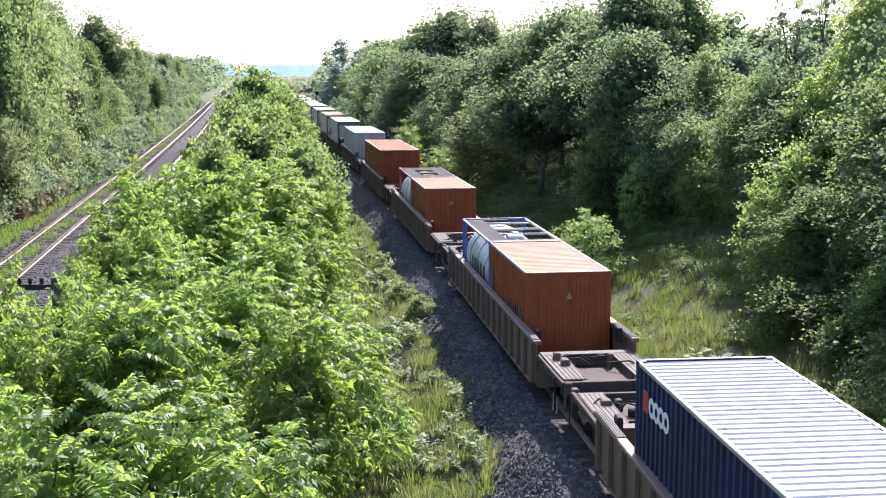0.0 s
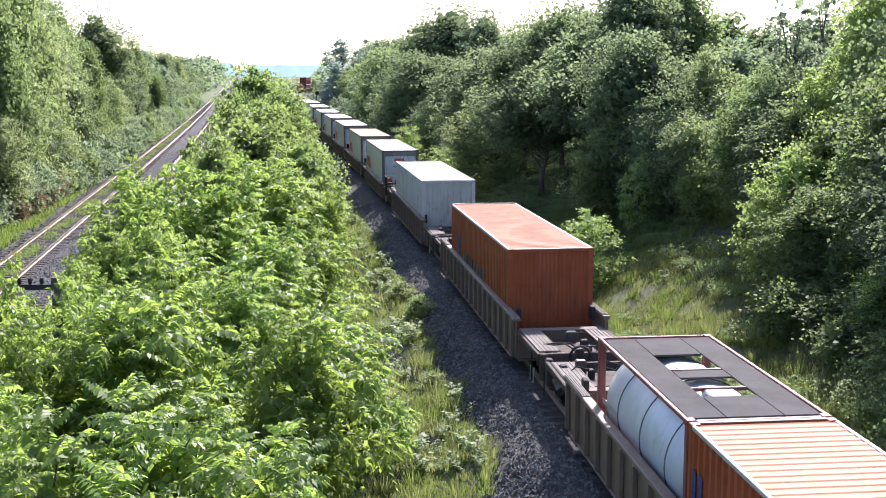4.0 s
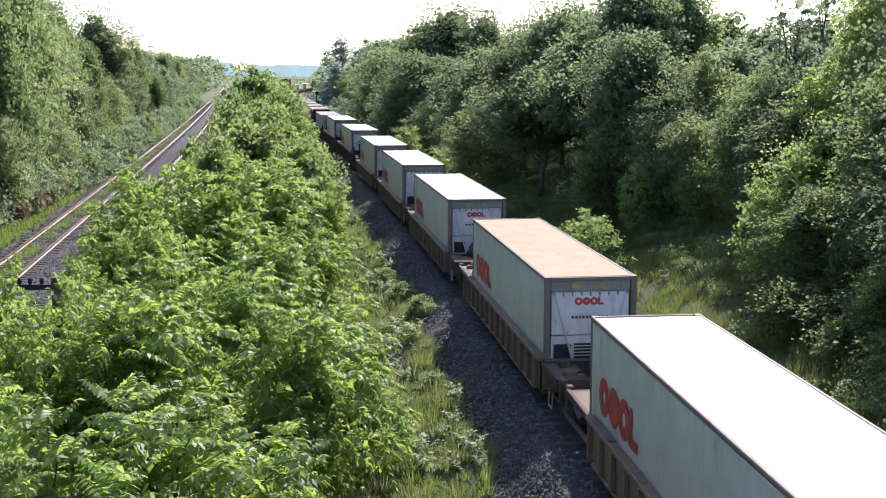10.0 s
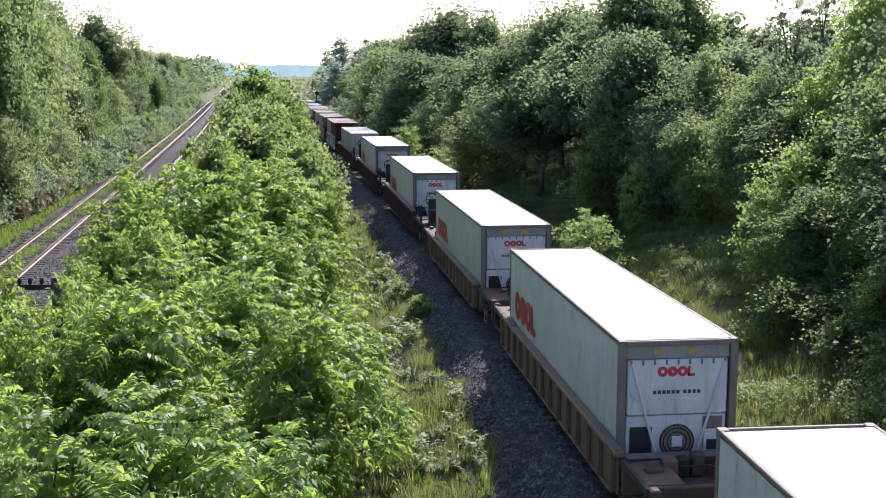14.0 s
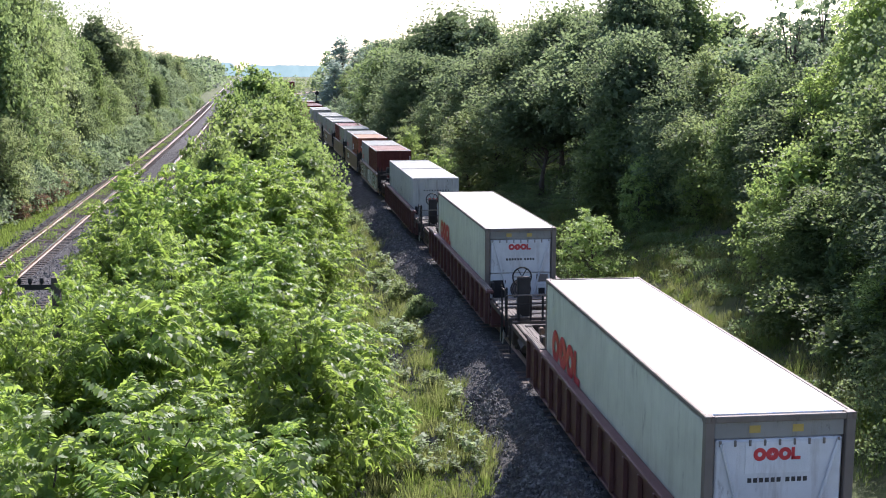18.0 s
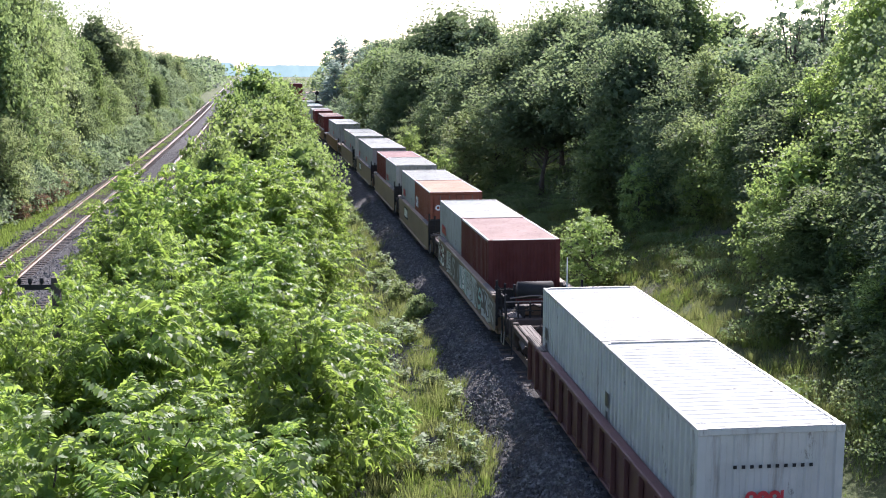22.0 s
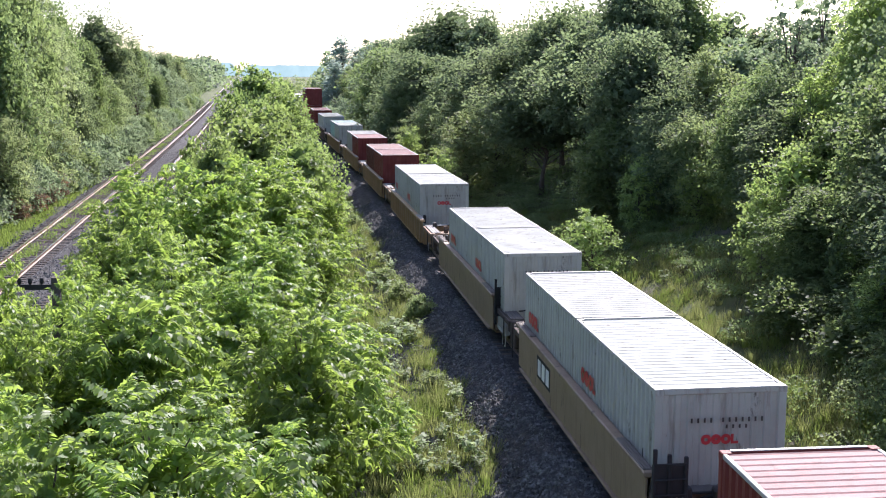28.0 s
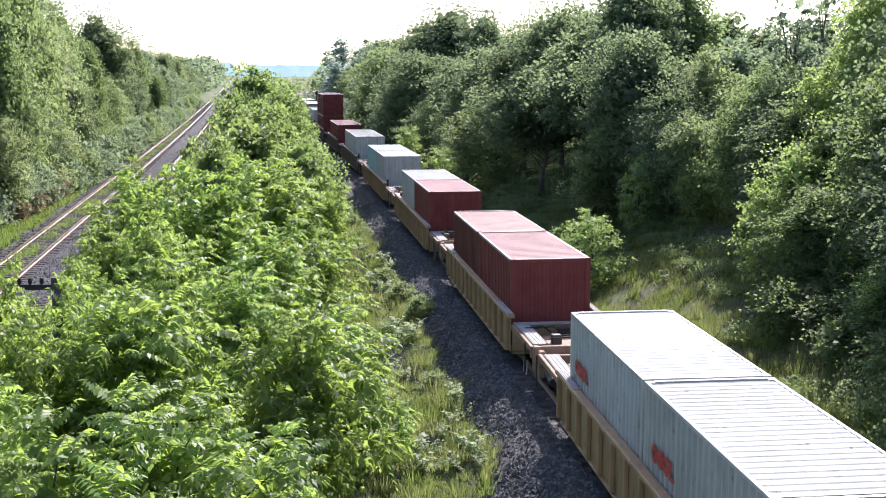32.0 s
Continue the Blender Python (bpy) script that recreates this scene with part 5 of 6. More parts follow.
NAMES = {"aspen": ("slim tall tree with sunlit yellow-green leaves", "tree", "bank trees"), "poplar": ("young sunlit tree with round fluttering leaves on the bank slope", "tree", "slope saplings"), "elm": ("young leafy tree in the scrubby median", "tree", "median trees"), "walnut": ("young tree with bright feathery compound leaves in the scrubby median", "tree", "median trees"), "oak": ("tall broad-crowned leafy green tree on the cutting bank", "tree", "bank trees"), "canopy": ("broad green tree shading the hollow beneath its crown", "tree", "bank trees"),
         "ash": ("tall slender tree with sparse grey-green leaves", "tree", "bank trees"), "lime": ("leafy tree with sunlit yellow-green foliage", "tree", "bank trees"),
         "cedar": ("pointed evergreen tree beside the track, distance haze in its pale blue-green colour", "tree", "bank trees"), "shrub": ("low dense leafy shrub on the grassy bank", "shrub", "bank shrubs"), "far": ("distant leafy green tree in the treeline", "tree", "treeline")}
PLANT = random.Random(7)
SITE = 0.98      # the site plan against the train


def plant(kind, x, y, H, R, k=None, label=""):
    """Sets a tree of that height and crown radius on the ground."""
    kinds = KINDS[kind]
    k = PLANT.randrange(len(kinds)) if k is None else k
    name, wood, crown = kinds[k]
    base = {"walnut": (5.0, 2.0), "elm": (5.0, 2.0), "oak": (12.0, 3.8), "canopy": (12.0, 4.0), "poplar": (5.0, 1.6), "aspen": (9.0, 1.9), "ash": (14.0, 2.4), "lime": (11.0, 3.2), "cedar": (13.0, 2.3), "shrub": (2.6, 1.5), "far": (12.0, 3.9)}[kind]
    x, y, H, R = x * SITE, y * SITE, H * SITE, R * SITE
    z = float(ground_z(x, y)) - 0.05
    ob = new(name)
    part("trunk", wood, None, ob)
    part("crown", crown, None, ob)
    ob.matrix_basis = Matrix.LocRotScale((x, y, z), Euler((0, 0, PLANT.uniform(0, 6.28))), (R / base[1], R / base[1], H / base[0]))
    la, cat, gr = NAMES[kind]
    return tagged(ob, label or la, cat, gr)


# the scrubby median between the tracks: place, top height over the rails, crown radius
NEAR = [(-2.2, 14.3, 3.9, 1.6), (-0.75, 14.9, 3.6, 1.15), (-3.7, 14.0, 3.7, 1.4), (-1.3, 12.7, 3.6, 1.5), (-1.6, 17.5, 4.2, 2.0), (-3.2, 16.2, 3.9, 1.6), (-0.2, 18.5, 3.2, 1.2), (-4.7, 19.5, 4.0, 1.5), (-2.7, 25, 4.8, 1.8), (-5.2, 24.0, 4.2, 1.3), 
        (0.75, 23.8, 4.4, 1.55), (1.3, 29, 3.4, 1.7), (-0.5, 31, 3.7, 1.6), (2.1, 27.3, 2.0, 1.0), (-2.5, 33, 4.2, 1.5), (-5.3, 21.5, 3.6, 1.2), (-3.3, 37.5, 4.9, 1.25), (-4.75, 26.6, 3.65, 1.1), (-6.0, 27.6, 4.7, 1.0), (-4.9, 34, 3.4, 1.1), (-5.2, 31, 3.4, 1.0), (-4.3, 30, 3.8, 1.2)]
MIDDLE = [(-4.5, 46.5, 5.6, 1.3), (-5.2, 43, 4.3, 1.5), (-4.7, 38.5, 3.9, 1.5), (-4.9, 48.5, 4.2, 1.2), (-3.9, 44, 5.4, 1.9), (-1.7, 46, 5.4, 2.1), (0.9, 50, 4.8, 2.0), (1.7, 41, 3.4, 1.5), (0.1, 38, 4.0, 1.6), (-2.9, 38, 3.8, 1.3),
          (-0.6, 66, 6.2, 2.5), (2.0, 63, 5.0, 1.9), (-2.2, 60, 5.3, 1.5), (3.1, 57, 3.7, 1.2), (0.3, 56, 5.2, 1.9), (3.0, 74, 4.6, 1.6), (0.8, 78, 6.2, 2.2), (-1.4, 84, 6.0, 1.9), (-4.1, 72, 4.6, 0.7), (-3.9, 66, 3.6, 0.8)]
AWAY = [(-0.4, 115, 8.6, 3.0), (1.9, 108, 6.8, 2.3), (-2.2, 107, 6.6, 1.9), (2.9, 95, 5.2, 1.8), (0.3, 92, 6.6, 2.3), (2.4, 124, 6.8, 2.0), (0.6, 138, 7.5, 2.3), (2.0, 152, 7.0, 2.2), (-0.2, 170, 7.5, 2.5), (1.0, 195, 7.5, 2.6), (-0.6, 220, 7.8, 2.8)]
for i, (x, y, top, R) in enumerate(NEAR + MIDDLE + AWAY):
    plant("walnut" if y < 58 else "elm", x, y, top + 1.0, R * (1.14 if y < 42 else 1.12))
# low growth at their feet
for i in range(46):
    y = 34 + 80 * (i / 46) ** 1.3 + PLANT.uniform(-1, 1)
    plant("shrub", PLANT.uniform(-3.8, 2.2), y, PLANT.uniform(1.0, 2.2), PLANT.uniform(0.7, 1.3))

# the right bank: forest edge, sunlit saplings on its slope, taller trees behind
EDGE = [(16.1, 122, 11.2, 3.9, "oak"), (16.1, 150, 12.0, 4.0, "oak"), (15.8, 172, 13.9, 3.0, "ash"), (22.4, 138, 14.4, 5.0, "oak"), (24.7, 132, 13.4, 3.2, "ash"), (19.3, 100, 9.7, 3.4, "oak"), (19.1, 112, 9.3, 3.0, "oak"),
        (19.5, 86, 10.1, 3.8, "canopy"), (21.4, 82, 11.5, 4.0, "canopy"), (17.4, 86, 7.5, 2.6, "lime"), (20.2, 70, 9.9, 3.8, "canopy"), (18.4, 76, 8.6, 3.8, "canopy"), (23.7, 74, 13.4, 3.2, "oak"), (20.4, 63, 9.5, 3.2, "canopy"),
        (18.6, 140, 13.0, 3.6, "oak"), (25.8, 134, 13.2, 3.4, "oak"), (24.9, 105, 11.0, 3.2, "oak"), (25.6, 97, 11.6, 3.3, "oak"), (27.4, 92, 13.2, 2.8, "ash"), (29.0, 87, 12.8, 3.4, "oak"), (28.2, 77, 12.2, 3.0, "oak")]
CORNER = [(27.1, 76, 12.8, 2.2, "ash"), (23.8, 60.5, 7.8, 2.2, "lime"), (20.8, 58, 6.4, 2.1, "oak"), (20.8, 54.5, 4.8, 1.8, "lime"), (23.6, 52.5, 6.8, 2.0, "oak"), (25.5, 54, 11.2, 2.2, "ash"), (29.7, 60, 11.2, 2.2, "ash"),
          (25.6, 45.5, 11.8, 1.9, "aspen"), (24.8, 48, 6.6, 1.7, "aspen"), (22.4, 50.5, 6.4, 1.8, "oak"), (22.9, 49, 6.4, 1.8, "oak"), (26.5, 50, 7.5, 2.2, "oak"), (28.5, 47, 11.0, 2.2, "oak")]
# the last two oaks of FOOT are added out of view to shade the slope
FOOT = [(18.6, 60.5, 5.6, 2.0, "oak"), (20.4, 56.5, 5.0, 1.8, "oak"), (21.8, 46.5, 5.4, 1.8, "oak"), (15.7, 88, 6.4, 2.6, "lime"), (17.2, 98, 7.4, 2.8, "lime"), (15.4, 108, 6.6, 2.6, "lime"), (14.8, 132, 7.0, 2.6, "lime"), (22.5, 43.5, 4.6, 1.8, "oak"), (24.9, 41, 10.5, 2.4, "oak"), (25.0, 38, 10.5, 2.6, "oak")]
SAPLINGS = [(19.9, 42, 4.7, 1.7, "poplar"), (18.4, 41, 4.1, 1.1, "poplar"), (21.9, 43, 5.4, 1.7, "poplar"), (22.1, 40, 4.8, 1.6, "poplar"), (20.4, 38, 3.1, 1.3, "poplar"), (18.5, 56, 4.2, 1.2, "poplar"), (20.3, 52.5, 3.3, 1.1, "poplar"),
            (11.9, 78, 4.4, 1.4, "poplar"), (12.7, 100, 5.0, 1.3, "poplar"), (23.6, 44.5, 6.6, 1.6, "aspen"), (20.0, 35.5, 3.2, 1.3, "poplar"), (18.3, 32.0, 2.4, 1.1, "poplar")]
BEHIND = [(22.5, 105, 9.6, 3.6, "far"), (28.2, 108, 11.5, 3.6, "far"), (31.1, 100, 10.5, 3.8, "far"), (34.4, 95, 9.8, 3.8, "far"), (36.6, 90, 10.2, 3.2, "far"), (35.3, 80, 8.6, 3.0, "far"), (36.1, 74, 8.7, 2.8, "far"),
          (36.8, 68, 10.1, 3.0, "far"), (26.6, 150, 10.9, 4.6, "far"), (22.1, 165, 11.4, 4.2, "far"), (33.0, 58, 9.0, 2.6, "far"), (33.5, 50, 10.0, 3.0, "far"), (28.5, 84, 8.0, 3.2, "far"), (27.5, 66, 8.0, 2.8, "far")]
# first six oaks: unseen, added beyond the right edge to cast shade on the slope
NOOK_AND_SHADERS = [(21.4, 36, 7.5, 2.1, "oak"), (20.6, 33, 6.5, 2.0, "oak"), (19.8, 30.2, 6.5, 2.2, "oak"), (23.2, 39, 8.0, 2.0, "oak"), (23.6, 33, 10.0, 2.6, "oak"), (22.5, 28.5, 9.0, 2.6, "oak"), (19.4, 38.6, 3.6, 1.5, "oak"), (24.2, 45.2, 8.4, 1.8, "aspen"), (22.8, 46.0, 7.0, 1.7, "aspen"), (25.3, 47.0, 10.8, 1.9, "aspen")]
# far evergreens, their haze carried by the needle colour
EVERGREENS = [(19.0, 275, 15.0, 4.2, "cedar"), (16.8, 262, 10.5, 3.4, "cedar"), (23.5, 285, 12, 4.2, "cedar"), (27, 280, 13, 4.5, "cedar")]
for x, y, H, R, k in EDGE + CORNER + FOOT + SAPLINGS + BEHIND + NOOK_AND_SHADERS + EVERGREENS:
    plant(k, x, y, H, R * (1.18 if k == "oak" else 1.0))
y = 160.0
while y < 330:
    x0 = float(track_x(y))
    plant(PLANT.choice(["oak", "ash"]), x0 + 8.5 + PLANT.uniform(0, 2) + (3 if y > 175 else 0), y, PLANT.uniform(6, 8.5), PLANT.uniform(2.4, 3.2))
    if y < 210:
        plant("oak", x0 + 13 + PLANT.uniform(0, 2), y + 2, PLANT.uniform(8.5, 11.0), PLANT.uniform(3.0, 3.8))
    plant("far", x0 + 19 + PLANT.uniform(0, 3), y + PLANT.uniform(-2, 2), PLANT.uniform(11, 13.5), PLANT.uniform(3.2, 4.0))
    y += 7.0 + y * 0.022
for i in range(34):
    y = PLANT.uniform(27, 56)
    x = float(track_x(y)) + PLANT.uniform(9.0, 16.0) - 0.06 * (y - 27)
    if 0.29 < x / y < 0.45:
        continue
    plant("shrub", x, y, PLANT.uniform(1.0, 2.4), PLANT.uniform(0.8, 1.5), 0)
for i in range(16):
    y = PLANT.uniform(30, 95)
    d = PLANT.uniform(12.0, 17.0) if y < 60 else PLANT.uniform(6.5, 10)
    if 0.22 < (track_x(y) + d) / y < 0.45:
        continue
    plant("shrub", float(track_x(y)) + d, y, PLANT.uniform(1.0, 2.6), PLANT.uniform(0.8, 1.6), PLANT.choice([0, 1]))
plant("poplar", 14.4, 50.5, 4.0, 1.5, 0, "small bright sapling beside the train on the grassy bank")
plant("shrub", 13.4, 33.0, 1.1, 0.7, 1)
for x, y, h, r in ((5.5, 71.5, 0.9, 0.7), (5.9, 44.0, 1.0, 0.55), (5.6, 47.5, 0.9, 0.6), (5.4, 52.0, 0.8, 0.6), (5.0, 34.0, 0.6, 0.45)):
    plant("shrub", x, y, h, r, 1)

# the left bank beyond the empty tracks
TALL = [(-18.8, 94, 17.2, 3.6, "oak"), (-18.6, 105, 15.4, 3.2, "lime"), (-18.6, 86, 15.6, 3.2, "oak"), (-20.2, 127, 15.4, 2.9, "oak"), (-18.4, 113, 12.8, 2.8, "lime"), (-22.5, 100, 17.5, 3.4, "oak"), (-22.5, 116, 15.5, 3.2, "ash"), (-24.0, 137, 14.5, 3.4, "oak"), (-21.0, 163, 15.9, 5.0, "oak"), (-18.5, 134, 11.6, 2.3, "oak"), (-20.0, 178, 13.1, 2.4, "lime"), (-20.0, 200, 13.0, 2.5, "oak"), (-20.0, 226, 12.7, 2.6, "ash"), (-20.0, 261, 12.2, 2.8, "oak"), (-20.0, 303, 12.0, 2.9, "lime")]
LOWER = [(-16.9, 88, 9.3, 2.2, "lime"), (-17.0, 113, 8.4, 2.1, "oak"), (-16.6, 94, 7.7, 2.0, "ash"), (-17.5, 147, 8.3, 2.1, "lime"), (-15.8, 77, 6.4, 1.7, "lime"), (-17.5, 175, 8.6, 2.0, "ash"), (-17.5, 207, 8.7, 2.0, "oak"), (-16.2, 121, 5.4, 1.8, "oak"), (-15.8, 97, 5.3, 1.7, "lime")]
for x, y, H, R, k in TALL + LOWER:
    plant(k, x, y, H, R)
y = 62.0
while y < 430:
    dx = float(left_dx(y))
    if y > 235:
        plant("far", dx - 17.6 - PLANT.uniform(0, 1.5), y, PLANT.uniform(6.5, 9.5), PLANT.uniform(2.4, 3.2))
        plant("far", dx - 21.5 - PLANT.uniform(0, 2), y + 3, PLANT.uniform(9, 12), PLANT.uniform(2.8, 3.6))
    if y < 330:
        plant("far", dx - 25 - PLANT.uniform(0, 2), y + 1, PLANT.uniform(8.5, 10.5), PLANT.uniform(3.2, 4.0))
    y += 6.6 + y * 0.02
for i in range(110):
    y = 58 + 260 * (i / 110) ** 1.4
    plant("shrub", -16.4 + PLANT.uniform(-1.6, 0.5) + 2.2 * float(smooth_step(70, 105, y)) + float(left_dx(y)), y, PLANT.uniform(1.4, 3.8), PLANT.uniform(1.1, 1.9), PLANT.choice([1, 2, 2, 2, 0]))


def woods(name, seed, places, leaf, label):
    """Far woods: many small clumps in one mesh."""
    rng = np.random.default_rng(seed)
    vs = []
    for x, y, z, H, R, n, size in places:
        t = crown_tips(rng, n, H, R, 0.3, "round") + [x, y, z]
        vs.append(leaf_quads(rng, t, rng.normal(size=(n, 3)) + [0, 0, 0.3], size * rng.uniform(0.6, 1.3, n)))
    v = np.concatenate(vs)
    ob = new(name, fast_mesh(name, v, np.arange(len(v)).reshape(-1, 4), [M[leaf]]))
    return tagged(ob, label, "woods", "", "stuff")


wr = random.Random(3)
far_left, far_right, meadow = [], [], []
yy = 430.0
while yy < 760:
    for xo in (-19, -27, -36):
        far_left.append((xo + float(left_dx(yy)) + wr.uniform(-2, 2), yy + wr.uniform(-6, 6), 0, wr.uniform(10, 14), 4.5, 160, 1.4 + yy / 900))
    yy += 9 + yy * 0.01
for i in range(130):
    yy = wr.uniform(330, 900)
    far_right.append((float(track_x(min(yy, 740))) + wr.uniform(10, 70), yy, 0, wr.uniform(8, 14), 4.6, 150, 1.5 + yy / 900))
for i in range(80):
    yy = wr.uniform(330, 900)
    meadow.append((wr.uniform(2, float(track_x(min(yy, 740))) - 6 + 0.02 * yy), yy, 0, wr.uniform(1.5, 5), 2.0, 90, 0.8))
woods("far_woods", 1, far_left, "leaf_ash", "distant band of green woods along the straight tracks")
woods("far_woods", 2, far_right, "leaf_ash", "distant green woods inside the bend of the line")
woods("far_scrub", 4, meadow, "leaf_lime", "pale green scrub on the far meadow")


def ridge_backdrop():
    """The tree belt on the horizon, its haze put in as a pale glow, broken where the straight tracks run out."""
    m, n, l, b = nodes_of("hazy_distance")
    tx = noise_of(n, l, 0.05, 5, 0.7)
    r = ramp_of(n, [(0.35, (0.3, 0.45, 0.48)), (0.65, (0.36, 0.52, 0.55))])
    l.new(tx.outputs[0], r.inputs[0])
    # the belt glows evenly, in place of haze in the air
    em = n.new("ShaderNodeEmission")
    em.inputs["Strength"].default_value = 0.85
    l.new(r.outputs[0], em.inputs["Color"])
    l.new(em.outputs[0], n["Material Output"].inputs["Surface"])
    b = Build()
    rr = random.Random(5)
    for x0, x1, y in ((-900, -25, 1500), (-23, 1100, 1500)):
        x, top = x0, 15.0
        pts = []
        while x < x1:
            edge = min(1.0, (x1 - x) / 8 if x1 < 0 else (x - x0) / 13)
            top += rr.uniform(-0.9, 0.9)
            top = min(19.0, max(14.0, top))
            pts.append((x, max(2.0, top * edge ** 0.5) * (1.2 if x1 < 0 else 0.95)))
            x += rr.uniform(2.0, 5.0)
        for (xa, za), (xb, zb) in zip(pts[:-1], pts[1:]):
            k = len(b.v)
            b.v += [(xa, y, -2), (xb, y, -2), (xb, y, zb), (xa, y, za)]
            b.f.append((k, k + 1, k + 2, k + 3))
    tagged(new("backdrop", b.mesh("backdrop", m)), "tree belt on the far horizon, haze put in as a blue-green glow", "backdrop", "", "structure")


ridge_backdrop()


# ---- grass, weeds, stones ----
def blades(name, seed, x, y, hmin, hmax, mat, label, wide=0.022):
    """Grass blades rooted at x, y on the ground."""
    rng = np.random.default_rng(seed)
    n = len(x)
    z = ground_z(x, y) - 0.03
    h = rng.uniform(hmin, hmax, n) * (0.65 + 0.6 * rng.uniform(0, 1, n))
    a = rng.uniform(0, 6.283, n)
    lean = rng.uniform(0.05, 0.55, n) * h
    la = rng.uniform(0, 6.283, n)
    w = wide * rng.uniform(0.6, 1.5, n)
    base = np.stack([x, y, z], 1)
    sd = np.stack([np.cos(a) * w, np.sin(a) * w, 0 * a], 1)
    top = base + np.stack([np.cos(la) * lean, np.sin(la) * lean, h], 1)
    v = np.stack([base - sd, base + sd, top + sd * 0.25, top - sd * 0.25], 1).reshape(-1, 3)
    ob = new(name, fast_mesh(name, v, np.arange(len(v)).reshape(-1, 4), [M[mat]]))
    return tagged(ob, label, "grass", "", "stuff")


def scatter(seed, n, f):
    """n places, thinned by patches."""
    rng = np.random.default_rng(seed)
    x, y = f(rng, n)
    keep = (np.sin(x * 1.9 + np.sin(y * 0.6) * 2) + np.sin(y * 1.1 + x * 0.7) + np.sin(y * 3.1 - x * 2.3) * 0.7 + rng.normal(size=n) * 0.5) > -0.75
    keep &= (((x - 3.4) / 0.7) ** 2 + ((y - 31.3) / 2.6) ** 2 > 1.0) | (rng.uniform(size=n) < 0.12)      # a bare patch of soil
    return x[keep], y[keep]


def verge(rng, n):
    y = 17 + 130 * rng.uniform(0, 1, n) ** 2.0
    return track_x(y) - 2.85 - 0.3 * np.sin(y * 1.1) - 4.6 * rng.uniform(0, 1, n) ** 1.1, y


def tufts(name, seed, n, f, hmin, hmax, mat, label):
    """Clumps of long grass leaning outwards from their roots."""
    rng = np.random.default_rng(seed)
    x, y = f(rng, n)
    per = 70
    who = np.repeat(np.arange(n), per)
    a = rng.uniform(0, 6.283, n * per)
    big = rng.uniform(0.5, 1.3, n)[who]
    rho = 0.2 * big * np.sqrt(rng.uniform(0, 1, n * per))
    bx, by = x[who] + rho * np.cos(a), y[who] + rho * np.sin(a)
    h = rng.uniform(hmin, hmax, n * per) * big
    base = np.stack([bx, by, ground_z(bx, by) - 0.03], 1)
    sd = np.stack([-np.sin(a), np.cos(a), 0 * a], 1) * (0.009 * rng.uniform(0.7, 1.5, n * per))[:, None]
    lean = h * rng.uniform(0.15, 0.7, n * per)
    top = base + np.stack([np.cos(a) * lean, np.sin(a) * lean, h], 1)
    v = np.stack([base - sd, base + sd, top + sd * 0.3, top - sd * 0.3], 1).reshape(-1, 3)
    ob = new(name, fast_mesh(name, v, np.arange(len(v)).reshape(-1, 4), [M[mat]]))
    return tagged(ob, label, "grass", "", "stuff")


def verge_spots(rng, n):
    y = 19 + 75 * rng.uniform(0, 1, n) ** 1.7
    return track_x(y) - 3.1 - 0.3 * np.sin(y * 1.1) - 3.6 * rng.uniform(0, 1, n) ** 1.2, y


def slope_spots(rng, n):
    y = 26 + 45 * rng.uniform(0, 1, n) ** 1.3
    return track_x(y) + 3.4 + 9.5 * rng.uniform(0, 1, n), y


def bank(rng, n):
    y = 22 + 100 * rng.uniform(0, 1, n) ** 1.7
    return track_x(y) + 3.2 + 13 * rng.uniform(0, 1, n), y


def near_bank(rng, n):
    y = 27 + 40 * rng.uniform(0, 1, n) ** 1.3
    return track_x(y) + 3.2 + 9.0 * rng.uniform(0, 1, n), y


def left_verge(rng, n):
    y = 50 + 70 * rng.uniform(0, 1, n) ** 1.4
    return left_dx(y) - 14.6 - 2.6 * rng.uniform(0, 1, n), y


def between_rails(rng, n):
    y = 50 + 160 * rng.uniform(0, 1, n) ** 1.7
    return LEFT_A + left_dx(y) + rng.normal(size=n) * 0.28, y


blades("grass", 1, *scatter(1, 105000, verge), 0.04, 0.16, "blade", "sunlit yellow-green grass along the ballast", 0.012)
blades("grass", 7, *scatter(7, 85000, verge), 0.04, 0.18, "blade_green", "fresh green grass along the ballast", 0.014)
blades("grass", 8, *scatter(8, 130000, bank), 0.05, 0.16, "blade_green", "fresh green grass on the bank", 0.016)
blades("grass", 2, *scatter(2, 110000, near_bank), 0.07, 0.26, "blade", "tall yellow-green grass on the bank", 0.011)
blades("grass", 3, *scatter(3, 26000, left_verge), 0.12, 0.4, "blade_green", "green grass beside the empty tracks", 0.035)
gx, gy = scatter(4, 9000, between_rails)
g = blades("grass", 4, gx, gy, 0.04, 0.12, "blade_green", "low weeds growing between the rails", 0.025)
g.location.z = 0.38
blades("grass", 9, *scatter(9, 30000, lambda rng, n: (lambda y: (left_dx(y) - 13.3 - 2.6 * rng.uniform(0, 1, n), y))(50 + 60 * rng.uniform(0, 1, n) ** 1.3)), 0.08, 0.3, "blade_green", "bright green grass beside the empty tracks", 0.03)


tufts("long_grass", 21, 420, verge_spots, 0.2, 0.5, "blade", "clumps of long yellow-green grass along the ballast")
tufts("long_grass", 22, 380, verge_spots, 0.15, 0.4, "blade_green", "clumps of long green grass along the ballast")
tufts("long_grass", 23, 420, slope_spots, 0.15, 0.45, "blade_green", "clumps of long green grass on the bank")
tufts("long_grass", 24, 420, slope_spots, 0.2, 0.5, "blade", "clumps of long yellow-green grass on the bank")


